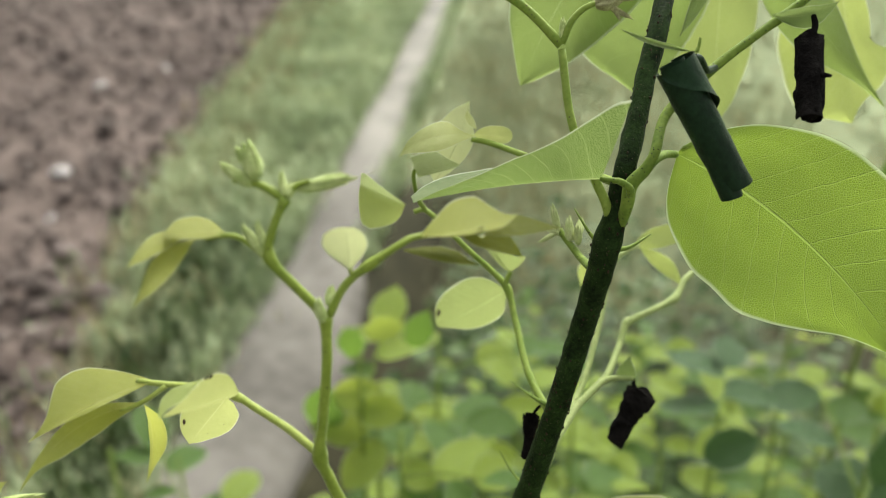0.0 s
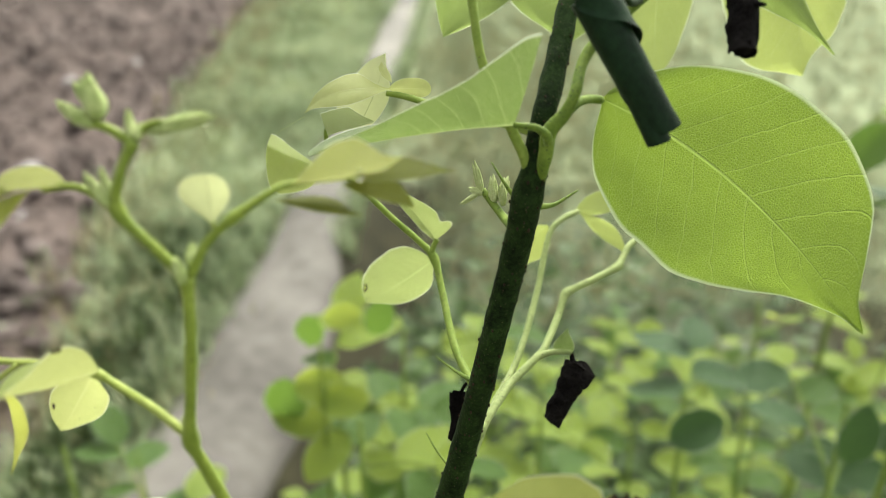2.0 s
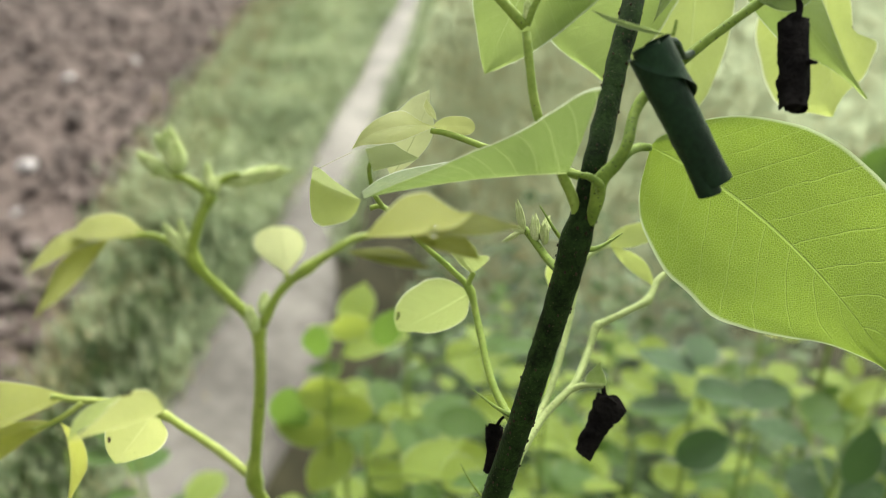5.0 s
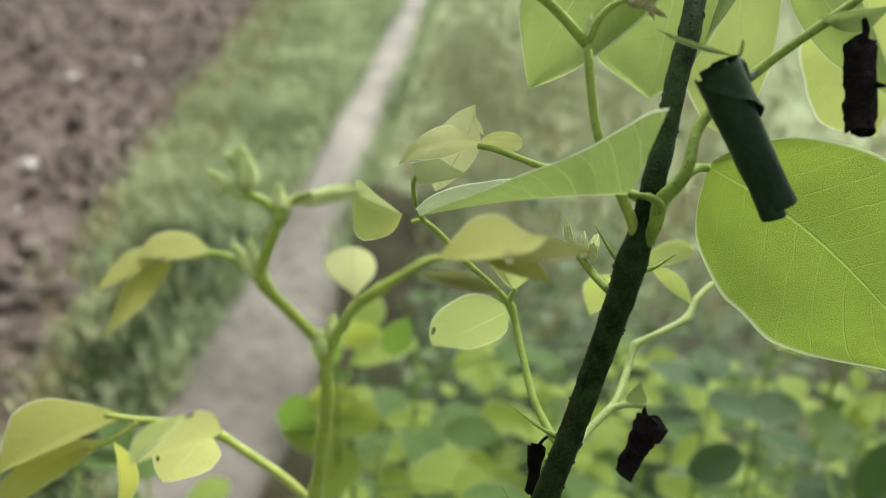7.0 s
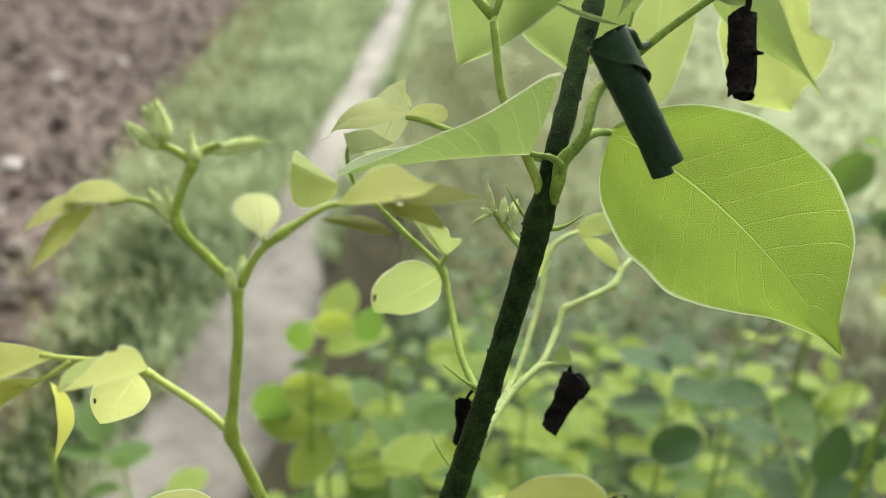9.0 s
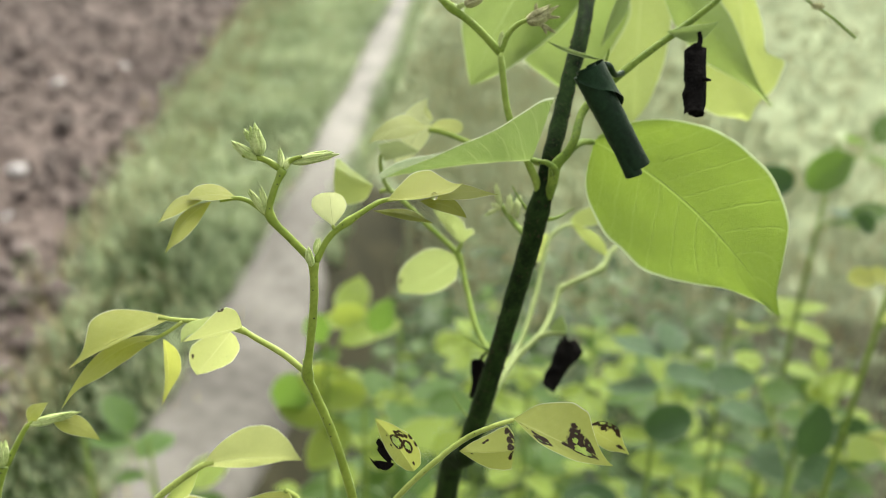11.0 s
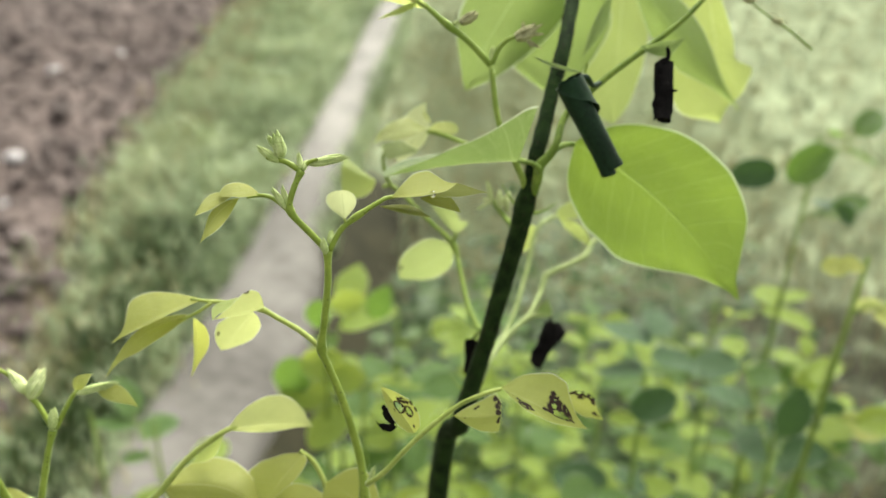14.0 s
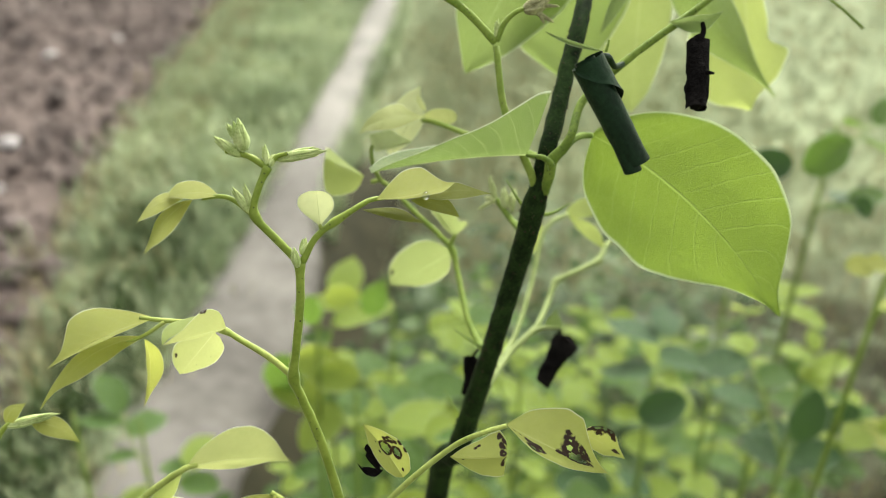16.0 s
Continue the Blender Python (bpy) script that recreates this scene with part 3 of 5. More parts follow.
def rolled_leaf(parent, mat, top, bottom, r0, r1, label="", turns=2.6, flap=True, crumple=0.05, waist=0.0, core=0.40, ragged=1.0):
    """A leaf rolled up into a tight tube, with its spiral ends, a lapped outer corner and folds."""
    top, bottom = Vector(top), Vector(bottom)
    d = (bottom - top)
    L = d.length
    d = d / L
    a = d.cross(Vector((0, 1, 0.2))).normalized()
    b = d.cross(a)
    bm = bmesh.new()
    rows, seg = 26, 56
    grid = []
    seed = Vector((top.x * 700, top.y * 500, top.z * 600))
    for i in range(rows + 1):
        t = i / rows
        line = []
        for k in range(seg + 1):
            s = k / seg
            ang = 2 * math.pi * turns * s
            r = (r0 + (r1 - r0) * t) * (core + (1 - core) * s)
            r *= 1 + waist * math.cos(2 * math.pi * (t * 0.95 - 0.08))
            r *= 1 + crumple * noise.noise(seed + Vector((math.cos(ang) * 1.3, math.sin(ang) * 1.3, t * 5)))
            r *= 1 + crumple * 0.8 * noise.noise(seed + Vector((math.cos(ang) * 4, math.sin(ang) * 4, t * 14)))
            along = t * L
            lip = (0.025 * L * math.sin(ang * 0.5 + 1) + 0.03 * L * noise.noise(seed + Vector((s * 6, 0, t)))) * (ragged if i in (0, rows) else 0.3)
            if flap and s > 0.8 and t < 0.5:
                r *= 1 + 0.10 * (s - 0.8) / 0.2 * (0.5 - t)
            line.append(bm.verts.new(top + d * (along + lip) + a * math.cos(ang) * r + b * math.sin(ang) * r))
        grid.append(line)
    for i in range(rows):
        for k in range(seg):
            if flap and k > seg * (1 - 0.16 * max(0.0, (i / rows - 0.12))) and i > 2:
                continue
            bm.faces.new((grid[i][k], grid[i][k + 1], grid[i + 1][k + 1], grid[i + 1][k]))
    bmesh.ops.delete(bm, geom=[v for v in bm.verts if not v.link_faces], context="VERTS")
    if core < 0.1:
        steps = (-0.03, 0.02, 0.12, 0.35, 0.6, 0.85, 0.97, 1.02)
        loft(bm, [top + d * (L * t) for t in steps], [(r0 + (r1 - r0) * t) * k for t, k in zip(steps, (0.25, 0.7, 0.85, 0.85, 0.85, 0.85, 0.72, 0.3))], 14, 0.5, 1.0, seed.x)
    return part("rolled_leaf", bm, mat, parent, label)


def roll_flap(parent, mat, top, bottom, r0, r1, reach, label=""):
    """The loose outer lap of a rolled leaf: its free rim runs slantwise round the tube and stands a little off it."""
    top, bottom = Vector(top), Vector(bottom)
    d = bottom - top
    a = d.cross(Vector((0, 1, 0.2))).normalized()
    b = d.normalized().cross(a)
    bm = bmesh.new()
    rows, seg = 12, 30
    grid = []
    for k in range(seg + 1):
        f = k / seg
        ang = math.radians(-95 + 225 * f)
        end = reach * (1 - f) ** 0.8 + 0.03 + 0.015 * noise.noise(Vector((f * 7, 0, 3)))
        line = []
        for i in range(rows + 1):
            t = -0.015 + (end + 0.015) * i / rows
            rim = max(0.0, i / rows - 0.55) / 0.45
            r = (r0 + (r1 - r0) * t) * (1.06 + 0.09 * rim * rim + 0.02 * noise.noise(Vector((f * 5, t * 9, 1))))
            line.append(bm.verts.new(top + d * t + a * math.cos(ang) * r + b * math.sin(ang) * r))
        grid.append(line)
    for k in range(seg):
        for i in range(rows):
            bm.faces.new((grid[k][i], grid[k + 1][i], grid[k + 1][i + 1], grid[k][i + 1]))
    return part("leaf_flap", bm, mat, parent, label)


# ---------------------------------------------------------------- ground, path, field
def path_x(y):
    return -0.705 + 0.046 * min(y, 30.0)


def path_half(y):
    """Half the path's width: broader and more trodden at the near end."""
    return 0.135 + 0.045 * max(0.0, min(1.0, (3.1 - y) / 0.9))


def field_edge(y):
    e = -1.37 - 0.065 * (max(1.6, min(y, 40.0)) - 3.4) + 0.12 * max(0.0, min(1.4, 3.4 - y))
    return e + 0.07 * noise.noise(Vector((0, y * 1.4, 4))) + 0.05 * noise.noise(Vector((3, y * 4.1, 4)))


def ground_height(x, y):
    p = path_x(y)
    z = 0.03 * noise.noise(Vector((x * 0.7, y * 0.7, 0))) + 0.015 * noise.noise(Vector((x * 3, y * 3, 5)))
    e = field_edge(y)
    if x < e:
        z += -0.04 + 0.045 * noise.fractal(Vector((x * 5, y * 5, 1)), 0.7, 2.1, 4) + 0.03 * noise.noise(Vector((x * 12, y * 12, 8)))
    dx = x - p
    if 0.18 < dx < 0.80:
        z -= 0.26 * math.exp(-((dx - 0.42) / 0.16) ** 2) * max(0.0, min(1.0, (4.2 - y) / 1.5))
    if abs(x) > 40 or y > 60:
        z = 0
    return z


def build_ground():
    xs = [-4.5 + 0.05 * i for i in range(171)]
    s = 0.1
    while xs[-1] < 2500:
        s *= 1.35
        xs.append(xs[-1] + s)
        xs.insert(0, xs[0] - s)
    ys = [-1.0 + 0.06 * i for i in range(171)]
    s = 0.08
    while ys[-1] < 2500:
        s *= 1.2
        ys.append(ys[-1] + s)
    s = 0.1
    while ys[0] > -2500:
        s *= 1.5
        ys.insert(0, ys[0] - s)
    verts = [(x, y, ground_height(x, y)) for y in ys for x in xs]
    n = len(xs)
    faces = [(j * n + i, j * n + i + 1, (j + 1) * n + i + 1, (j + 1) * n + i) for j in range(len(ys) - 1) for i in range(n - 1)]
    field, damp_shade = [], []
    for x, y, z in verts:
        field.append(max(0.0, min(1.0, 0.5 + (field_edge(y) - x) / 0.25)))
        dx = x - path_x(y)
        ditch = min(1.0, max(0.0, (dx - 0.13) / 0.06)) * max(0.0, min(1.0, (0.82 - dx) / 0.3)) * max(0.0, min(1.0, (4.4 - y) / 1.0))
        # shade of the sapling grove, painted into the ground colour
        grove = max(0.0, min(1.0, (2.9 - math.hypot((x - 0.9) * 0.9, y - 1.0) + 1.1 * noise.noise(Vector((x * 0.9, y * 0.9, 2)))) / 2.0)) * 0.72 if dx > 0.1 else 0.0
        # near verge darkened for damp and for the grass's own shade
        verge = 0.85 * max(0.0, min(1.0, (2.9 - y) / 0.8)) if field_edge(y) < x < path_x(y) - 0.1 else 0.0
        # meadow patches, growing darker towards the near end
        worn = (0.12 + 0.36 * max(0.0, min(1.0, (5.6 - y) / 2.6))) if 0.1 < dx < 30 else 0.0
        damp_shade.append(max(ditch, grove, verge, worn))
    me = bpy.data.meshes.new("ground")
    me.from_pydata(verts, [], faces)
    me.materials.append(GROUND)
    for name, values in (("field", field), ("damp_shade", damp_shade)):
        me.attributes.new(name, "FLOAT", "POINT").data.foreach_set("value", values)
    me.polygons.foreach_set("use_smooth", [True] * len(faces))
    return tagged(new("ground", me), "ploughed brown soil beside a grassy verge and meadow", "ground", kind="structure")


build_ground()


def build_path():
    """A narrow worn cement bund with rounded, broken shoulders."""
    bm = bmesh.new()
    prev = None
    prof = ((-0.205, -0.12), (-0.195, 0.0), (-0.17, 0.042), (-0.09, 0.060), (0, 0.064), (0.09, 0.060), (0.17, 0.042), (0.195, 0.0), (0.205, -0.2))
    y = -6.0
    while y < 26:
        c = path_x(y)
        ring = []
        wide = path_half(y) / 0.18
        for k, (dx, z) in enumerate(prof):
            dx *= wide
            q = Vector((dx * 7, y * 1.9, k * 0.2))
            ring.append(bm.verts.new((c + dx * (1 + 0.30 * noise.noise(q)), y, z + 0.012 * noise.noise(q * 2.3))))
        if prev:
            for a in range(len(prof) - 1):
                bm.faces.new((prev[a], prev[a + 1], ring[a + 1], ring[a]))
        prev = ring
        y += 0.07 if y < 9 else 0.3
    for f in bm.faces:
        f.smooth = True
    me = bpy.data.meshes.new("path")
    bm.to_mesh(me)
    bm.free()
    me.materials.append(CEMENT)
    me.attributes.new("dirt", "FLOAT", "POINT").data.foreach_set("value", [max(0.0, min(1.0, (4.6 - v.co.y) / 1.6)) for v in me.vertices])
    tagged(new("path", me), "narrow pale worn earth and cement footpath", "path", kind="structure")


build_path()


def scatter(name, mat, count, place, piece, label, category):
    """Many small pieces as one object: piece(rng, x, y, z) gives vertices and faces."""
    rng = random.Random(name)
    verts, faces = [], []
    for _ in range(count):
        x, y = place(rng)
        v, f = piece(rng, x, y, ground_height(x, y))
        o = len(verts)
        verts += v
        faces += [tuple(i + o for i in q) for q in f]
    me = bpy.data.meshes.new(name)
    me.from_pydata(verts, [], faces)
    me.materials.append(mat)
    return tagged(new(name, me), label, category, kind="stuff")


def clod(rng, x, y, z):
    r = rng.uniform(0.010, 0.034) * (2.0 if rng.random() < 0.07 else 1)
    v = []
    for lat in (-0.5, 0.35, 0.9):
        for k in range(5):
            a = 2 * math.pi * (k + 0.5 * (lat > 0)) / 5
            c = math.cos(lat * 1.3)
            q = r * rng.uniform(0.75, 1.2)
            v.append((x + q * c * math.cos(a), y + q * c * math.sin(a), z + 0.3 * r + q * 0.8 * math.sin(lat * 1.3)))
    f = [(a * 5 + k, a * 5 + (k + 1) % 5, a * 5 + 5 + (k + 1) % 5, a * 5 + 5 + k) for a in (0, 1) for k in range(5)]
    return v, f + [(10, 11, 12, 13, 14)]


def tuft(height, spread):
    def piece(rng, x, y, z):
        v, f = [], []
        for _ in range(4):
            a, h = rng.uniform(0, 6.283), height * rng.uniform(0.5, 1.25)
            w, lean = h * 0.03 + 0.0015, rng.uniform(0.1, 0.7) * h
            bx, by = x + rng.uniform(-spread, spread), y + rng.uniform(-spread, spread)
            cx, sx = math.cos(a), math.sin(a)
            o = len(v)
            v += [(bx - sx * w, by + cx * w, z - 0.01), (bx + sx * w, by - cx * w, z - 0.01),
                  (bx + cx * lean * 0.35 - sx * w * 0.8, by + sx * lean * 0.35 + cx * w * 0.8, z + h * 0.6),
                  (bx + cx * lean * 0.35 + sx * w * 0.8, by + sx * lean * 0.35 - cx * w * 0.8, z + h * 0.6),
                  (bx + cx * lean, by + sx * lean, z + h)]
            f += [(o, o + 1, o + 3, o + 2), (o + 2, o + 3, o + 4)]
        return v, f
    return piece


def in_field(rng):
    y = 1.0 + 11 * rng.random() ** 1.3 if rng.random() < 0.8 else rng.uniform(-4, 3)
    return field_edge(y) - 0.02 - rng.random() ** 1.2 * (1.2 + 0.45 * abs(y)), y


def on_verge(rng):
    y = 0.8 + 14 * rng.random() ** 1.2 if rng.random() < 0.8 else rng.uniform(-4, 2)
    if y < 2.8 and rng.random() < 0.9:
        y += rng.uniform(1.5, 6.0)
    x = rng.uniform(field_edge(y) - 0.05, path_x(y) - path_half(y))
    if noise.noise(Vector((x * 4.0, y * 2.2, 9))) < -0.08 and rng.random() < 0.75:
        x, y = x + rng.uniform(-0.2, 0.2), y + rng.uniform(-0.5, 0.5)
    return min(x, path_x(y) - 0.9 * path_half(y)), y


def on_near_verge(rng):
    y = 0.7 + 2.4 * rng.random() ** 1.4
    return rng.uniform(field_edge(y) + 0.05, path_x(y) - path_half(y) - 0.02), y


def on_meadow(rng):
    y = 0.9 + 15 * rng.random() ** 1.2 if rng.random() < 0.8 else rng.uniform(-4, 2)
    x = 0.19 + rng.random() ** 1.1 * (1.2 + 0.65 * abs(y))
    if x < 0.5 and y < 3.9:
        x += 0.5
    x += path_x(y)
    if math.hypot((x - 0.9) * 0.9, y - 1.0) < 1.5 and rng.random() < 0.7:
        y += rng.uniform(1.2, 6.0)
    return x, y


def on_field_rim(rng):
    y = 0.8 + 14 * rng.random() ** 1.1
    return field_edge(y) + rng.gauss(0.10, 0.13), y


def on_path_rim(rng):
    y = -3 + 14 * rng.random() ** 1.1
    return path_x(y) + (-1 if y < 3 else rng.choice((-1, 1))) * path_half(y) * rng.uniform(0.75, 1.45), y


scatter("soil_clods", SOIL, 6500, in_field, clod, "crumbled brown clods of ploughed soil", "soil")
scatter("verge_grass", VERGE, 8000, on_verge, tuft(0.10, 0.05), "short green grass on the verge", "grass")
scatter("meadow_grass", GRASS, 16000, on_meadow, tuft(0.075, 0.06), "green meadow grass", "grass")
scatter("field_edge_straw", STRAW, 3800, on_field_rim, tuft(0.08, 0.05), "dry straw along the rim of the ploughed field", "grass")
scatter("path_edge_grass", VERGE, 4500, on_path_rim, tuft(0.085, 0.03), "grass creeping over the path rim", "grass")
scatter("withered_verge_grass", STRAW, 900, on_verge, tuft(0.09, 0.06), "withered grey-brown grass on the verge", "grass")
# weeds in the same darkened green, for shade low in the grass
scatter("verge_weeds", UNDER, 1700, on_near_verge, tuft(0.10, 0.05), "green weeds at the near end of the verge, with shade in their dark colour", "weeds")
scatter("dry_grass", STRAW, 5000, on_meadow, tuft(0.08, 0.05), "dry straw-coloured grass among the green", "grass")


def low_leaf(rng, x, y, z):
    """A folded leaf of the undergrowth, at any height up to knee level or a little more."""
    h = z + rng.uniform(0.05, 0.35 + 0.45 * rng.random())
    a, tilt, s = rng.uniform(0, 6.283), rng.uniform(-0.5, 0.4), rng.uniform(0.018, 0.042)
    d = Vector((math.cos(a), math.sin(a), tilt)).normalized()
    q = d.cross(Vector((0, 0, 1))).normalized() * s * 0.45
    lift = Vector((0, 0, s * rng.uniform(0.0, 0.25)))
    c = Vector((x, y, h))
    v = [c, c + d * s * 0.35 + q + lift, c + d * s * 0.75 + q * 0.8 + lift, c + d * s * 1.3, c + d * s * 0.75 - q * 0.8 + lift, c + d * s * 0.35 - q + lift]
    return [tuple(p) for p in v], [(0, 1, 2, 3), (0, 3, 4, 5)]


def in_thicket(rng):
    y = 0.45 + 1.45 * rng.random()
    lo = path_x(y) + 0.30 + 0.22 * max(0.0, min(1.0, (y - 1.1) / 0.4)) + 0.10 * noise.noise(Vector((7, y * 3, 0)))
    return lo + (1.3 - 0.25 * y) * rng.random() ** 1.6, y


# fills the gaps below the saplings with shade-coloured leaves
scatter("undergrowth", UNDER, 6500, in_thicket, low_leaf, "dense undergrowth beneath the saplings, with shade in its dark green colour", "undergrowth")

# ---------------------------------------------------------------- saplings behind
def bush_leaf_mesh(k):
    holder = new("leaf_pattern")
    rng = random.Random(k)
    bend = rng.uniform(-0.12, 0.05)
    ob = leaf(holder, LEAF_BUSH, (0, 0, 0), (0, 0.44, bend * 0.4), (0, 1, bend - 0.08), (-0.34, 0.40, 0.06), (0.34, 0.40, 0.06), (ROUND, ROUND) if k % 2 else (OVATE, OVATE), rows=14, cols=3)
    me = ob.data
    bpy.data.objects.remove(ob)
    bpy.data.objects.remove(holder)
    return me


BUSH_LEAVES = [bush_leaf_mesh(k) for k in range(4)]


def placed_leaf(parent, mesh, mat, at, direction, up, size):
    d = Vector(direction).normalized()
    s = d.cross(Vector(up)).normalized()
    n = s.cross(d)
    ob = new("leaf", mesh)
    ob.parent = parent
    m = Matrix((s, d, n)).transposed().to_4x4()
    m.translation = Vector(at) - origin_of(parent)
    ob.matrix_basis = m @ Matrix.Scale(size, 4)
    ob.material_slots[0].link = "OBJECT"
    ob.material_slots[0].material = mat
    return ob


def bush(x, y, top, seed, count=26, reach=0.10, size=0.036, mats=None, depth=0.45):
    """A young sapling: an upright stem, side twigs, and leaves set alternately along them."""
    rng = random.Random(seed)
    mats = mats or (LEAF_BUSH, LEAF_BUSH, LEAF_LIME, LEAF_LIME, LEAF_LIME)
    z0 = ground_height(x, y)
    root = thing("sapling", (x, y, z0), "slender young sapling with bright green oval leaves", "sapling", "young saplings behind")
    lean = Vector((rng.uniform(-0.06, 0.06), rng.uniform(-0.05, 0.05), 0))
    line = [Vector((x, y, z0)) - lean * 1.2, Vector((x, y, z0 + (top - z0) * 0.5)) - lean * 0.4, Vector((x, y, top))]
    twig(root, TWIG, 0.005, 0.0012, *line, name="stem")
    body = spline(line, 20)
    k = 0
    while k < count:
        t = 1 - depth * rng.random() ** 1.1 * (0.4 if k < 8 else 1)
        p = body[int(t * (len(body) - 1))]
        a = rng.uniform(0, 6.283)
        d = Vector((math.cos(a), math.sin(a), rng.uniform(0.1, 0.7)))
        L = reach * rng.uniform(0.5, 1.3)
        q, r = p + d * L * 0.5 + Vector((0, 0, 0.004)), p + d * L
        tw = twig(root, TWIG, 0.0011, 0.0006, p, q, r, steps=3, sides=5)
        for s, f in enumerate((0.45, 0.7, 0.88, 1.0)):
            at = p + (r - p) * f
            turn = d.cross(Vector((0, 0, 1))) * (1 if s % 2 else -1)
            out = (turn if f < 1 else d) + d * 0.5 + Vector((0, 0, rng.uniform(-0.6, 0.15)))
            placed_leaf(tw, rng.choice(BUSH_LEAVES), rng.choice(mats), at, out, Vector((rng.uniform(-0.5, 0.5), rng.uniform(-0.7, 0.3), 1)), size * rng.uniform(0.7, 1.25))
            k += 1
    return root


def bush_at(p, seed, **kw):
    return bush(p[0], p[1], p[2], seed, **kw)


bush_at((0.2260, 0.5362, 1.1851), 1, count=26, reach=0.06)
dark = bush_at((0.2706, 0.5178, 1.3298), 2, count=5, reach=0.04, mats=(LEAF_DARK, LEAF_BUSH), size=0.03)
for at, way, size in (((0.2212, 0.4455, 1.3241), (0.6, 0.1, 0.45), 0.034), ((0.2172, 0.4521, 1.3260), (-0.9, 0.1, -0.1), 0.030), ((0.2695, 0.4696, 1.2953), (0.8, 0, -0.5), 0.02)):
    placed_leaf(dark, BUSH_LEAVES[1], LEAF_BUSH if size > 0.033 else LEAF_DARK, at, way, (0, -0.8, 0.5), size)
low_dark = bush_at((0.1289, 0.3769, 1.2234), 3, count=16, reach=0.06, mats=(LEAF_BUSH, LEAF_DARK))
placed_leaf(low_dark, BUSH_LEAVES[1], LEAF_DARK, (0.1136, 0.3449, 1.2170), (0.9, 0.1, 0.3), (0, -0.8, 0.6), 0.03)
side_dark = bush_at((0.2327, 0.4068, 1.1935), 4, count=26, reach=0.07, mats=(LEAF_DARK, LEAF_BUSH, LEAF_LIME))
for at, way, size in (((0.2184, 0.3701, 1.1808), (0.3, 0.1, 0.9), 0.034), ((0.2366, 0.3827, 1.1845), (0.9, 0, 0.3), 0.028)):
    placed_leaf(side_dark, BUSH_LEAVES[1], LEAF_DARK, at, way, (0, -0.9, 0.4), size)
pale = bush_at((-0.0740, 0.4468, 1.2298), 5, count=8, reach=0.04, mats=(LEAF_BUSH, LEAF_LIME))
for at, way, size, mat in (((-0.0754, 0.4296, 1.2402), (-0.1, 0.1, -0.9), 0.026, LEAF_BUSH), ((-0.0679, 0.4285, 1.2379), (0.9, 0.1, 0.1), 0.024, LEAF_LIME), ((-0.0419, 0.4416, 1.2192), (0.4, 0, 0.9), 0.028, LEAF_BUSH)):
    placed_leaf(pale, BUSH_LEAVES[0], mat, at, way, (0, -0.9, 0.4), size)
tall = bush_at((-0.0670, 0.4636, 1.1731), 17, count=14, reach=0.05, mats=(LEAF_BUSH, LEAF_LIME))
placed_leaf(tall, BUSH_LEAVES[0], LEAF_BUSH, (-0.0987, 0.4553, 1.1789), (-0.1, 0.1, -0.95), (0, -0.9, 0.3), 0.042)
placed_leaf(tall, BUSH_LEAVES[1], LEAF_LIME, (-0.0944, 0.4538, 1.1757), (0.9, 0.1, -0.2), (0, -0.7, 0.5), 0.036)
placed_leaf(tall, BUSH_LEAVES[1], LEAF_LIME, (-0.0801, 0.4491, 1.1660), (0.9, 0.1, -0.1), (0, -0.7, 0.5), 0.034)
bush_at((-0.0278, 0.5292, 1.1706), 6, count=32, reach=0.06)
bush_at((0.0356, 0.6022, 1.0923), 7, count=44, reach=0.09)
bush_at((0.1635, 0.7206, 1.0385), 8, count=52, reach=0.11)
bush_at((0.2784, 0.7681, 1.0219), 9, count=52, reach=0.11)
bush_at((-0.0421, 0.3623, 1.2163), 10, count=29, reach=0.06)
bush_at((0.0057, 0.4459, 1.1596), 11, count=41, reach=0.08)
bush_at((0.0686, 0.4933, 1.1427), 12, count=41, reach=0.08)
bush_at((-0.2409, 0.4365, 1.1403), 13, count=10, reach=0.05, mats=(LEAF_BUSH, LEAF_LIME))
bush_at((-0.2121, 0.4745, 1.1041), 18, count=10, reach=0.05, mats=(LEAF_BUSH, LEAF_LIME))
bush_at((0.4547, 0.9326, 0.9028), 14, count=52, reach=0.13)
bush_at((0.4087, 0.6737, 1.0563), 15, count=44, reach=0.10, mats=(LEAF_LIME, LEAF_BUSH))
bush_at((0.1310, 0.4830, 1.1217), 16, count=41, reach=0.08)
bush_at((0.2529, 0.5655, 1.0627), 19, count=41, reach=0.09)
bush_at((0.0980, 1.1244, 0.8398), 20, count=58, reach=0.12)
bush_at((-0.0281, 0.6463, 1.0002), 21, count=49, reach=0.10)
yellow = bush_at((0.2098, 0.3125, 1.3362), 22, count=6, reach=0.03, mats=(LEAF_YOUNG, LEAF_LIME), size=0.022)
for at, way, size in (((0.1774, 0.2926, 1.3399), (0.9, 0.1, 0.05), 0.016), ((0.1865, 0.2937, 1.3424), (0.9, 0.1, -0.2), 0.014)):
    placed_leaf(yellow, BUSH_LEAVES[0], LEAF_YOUNG, at, way, (0, -0.6, 0.8), size)

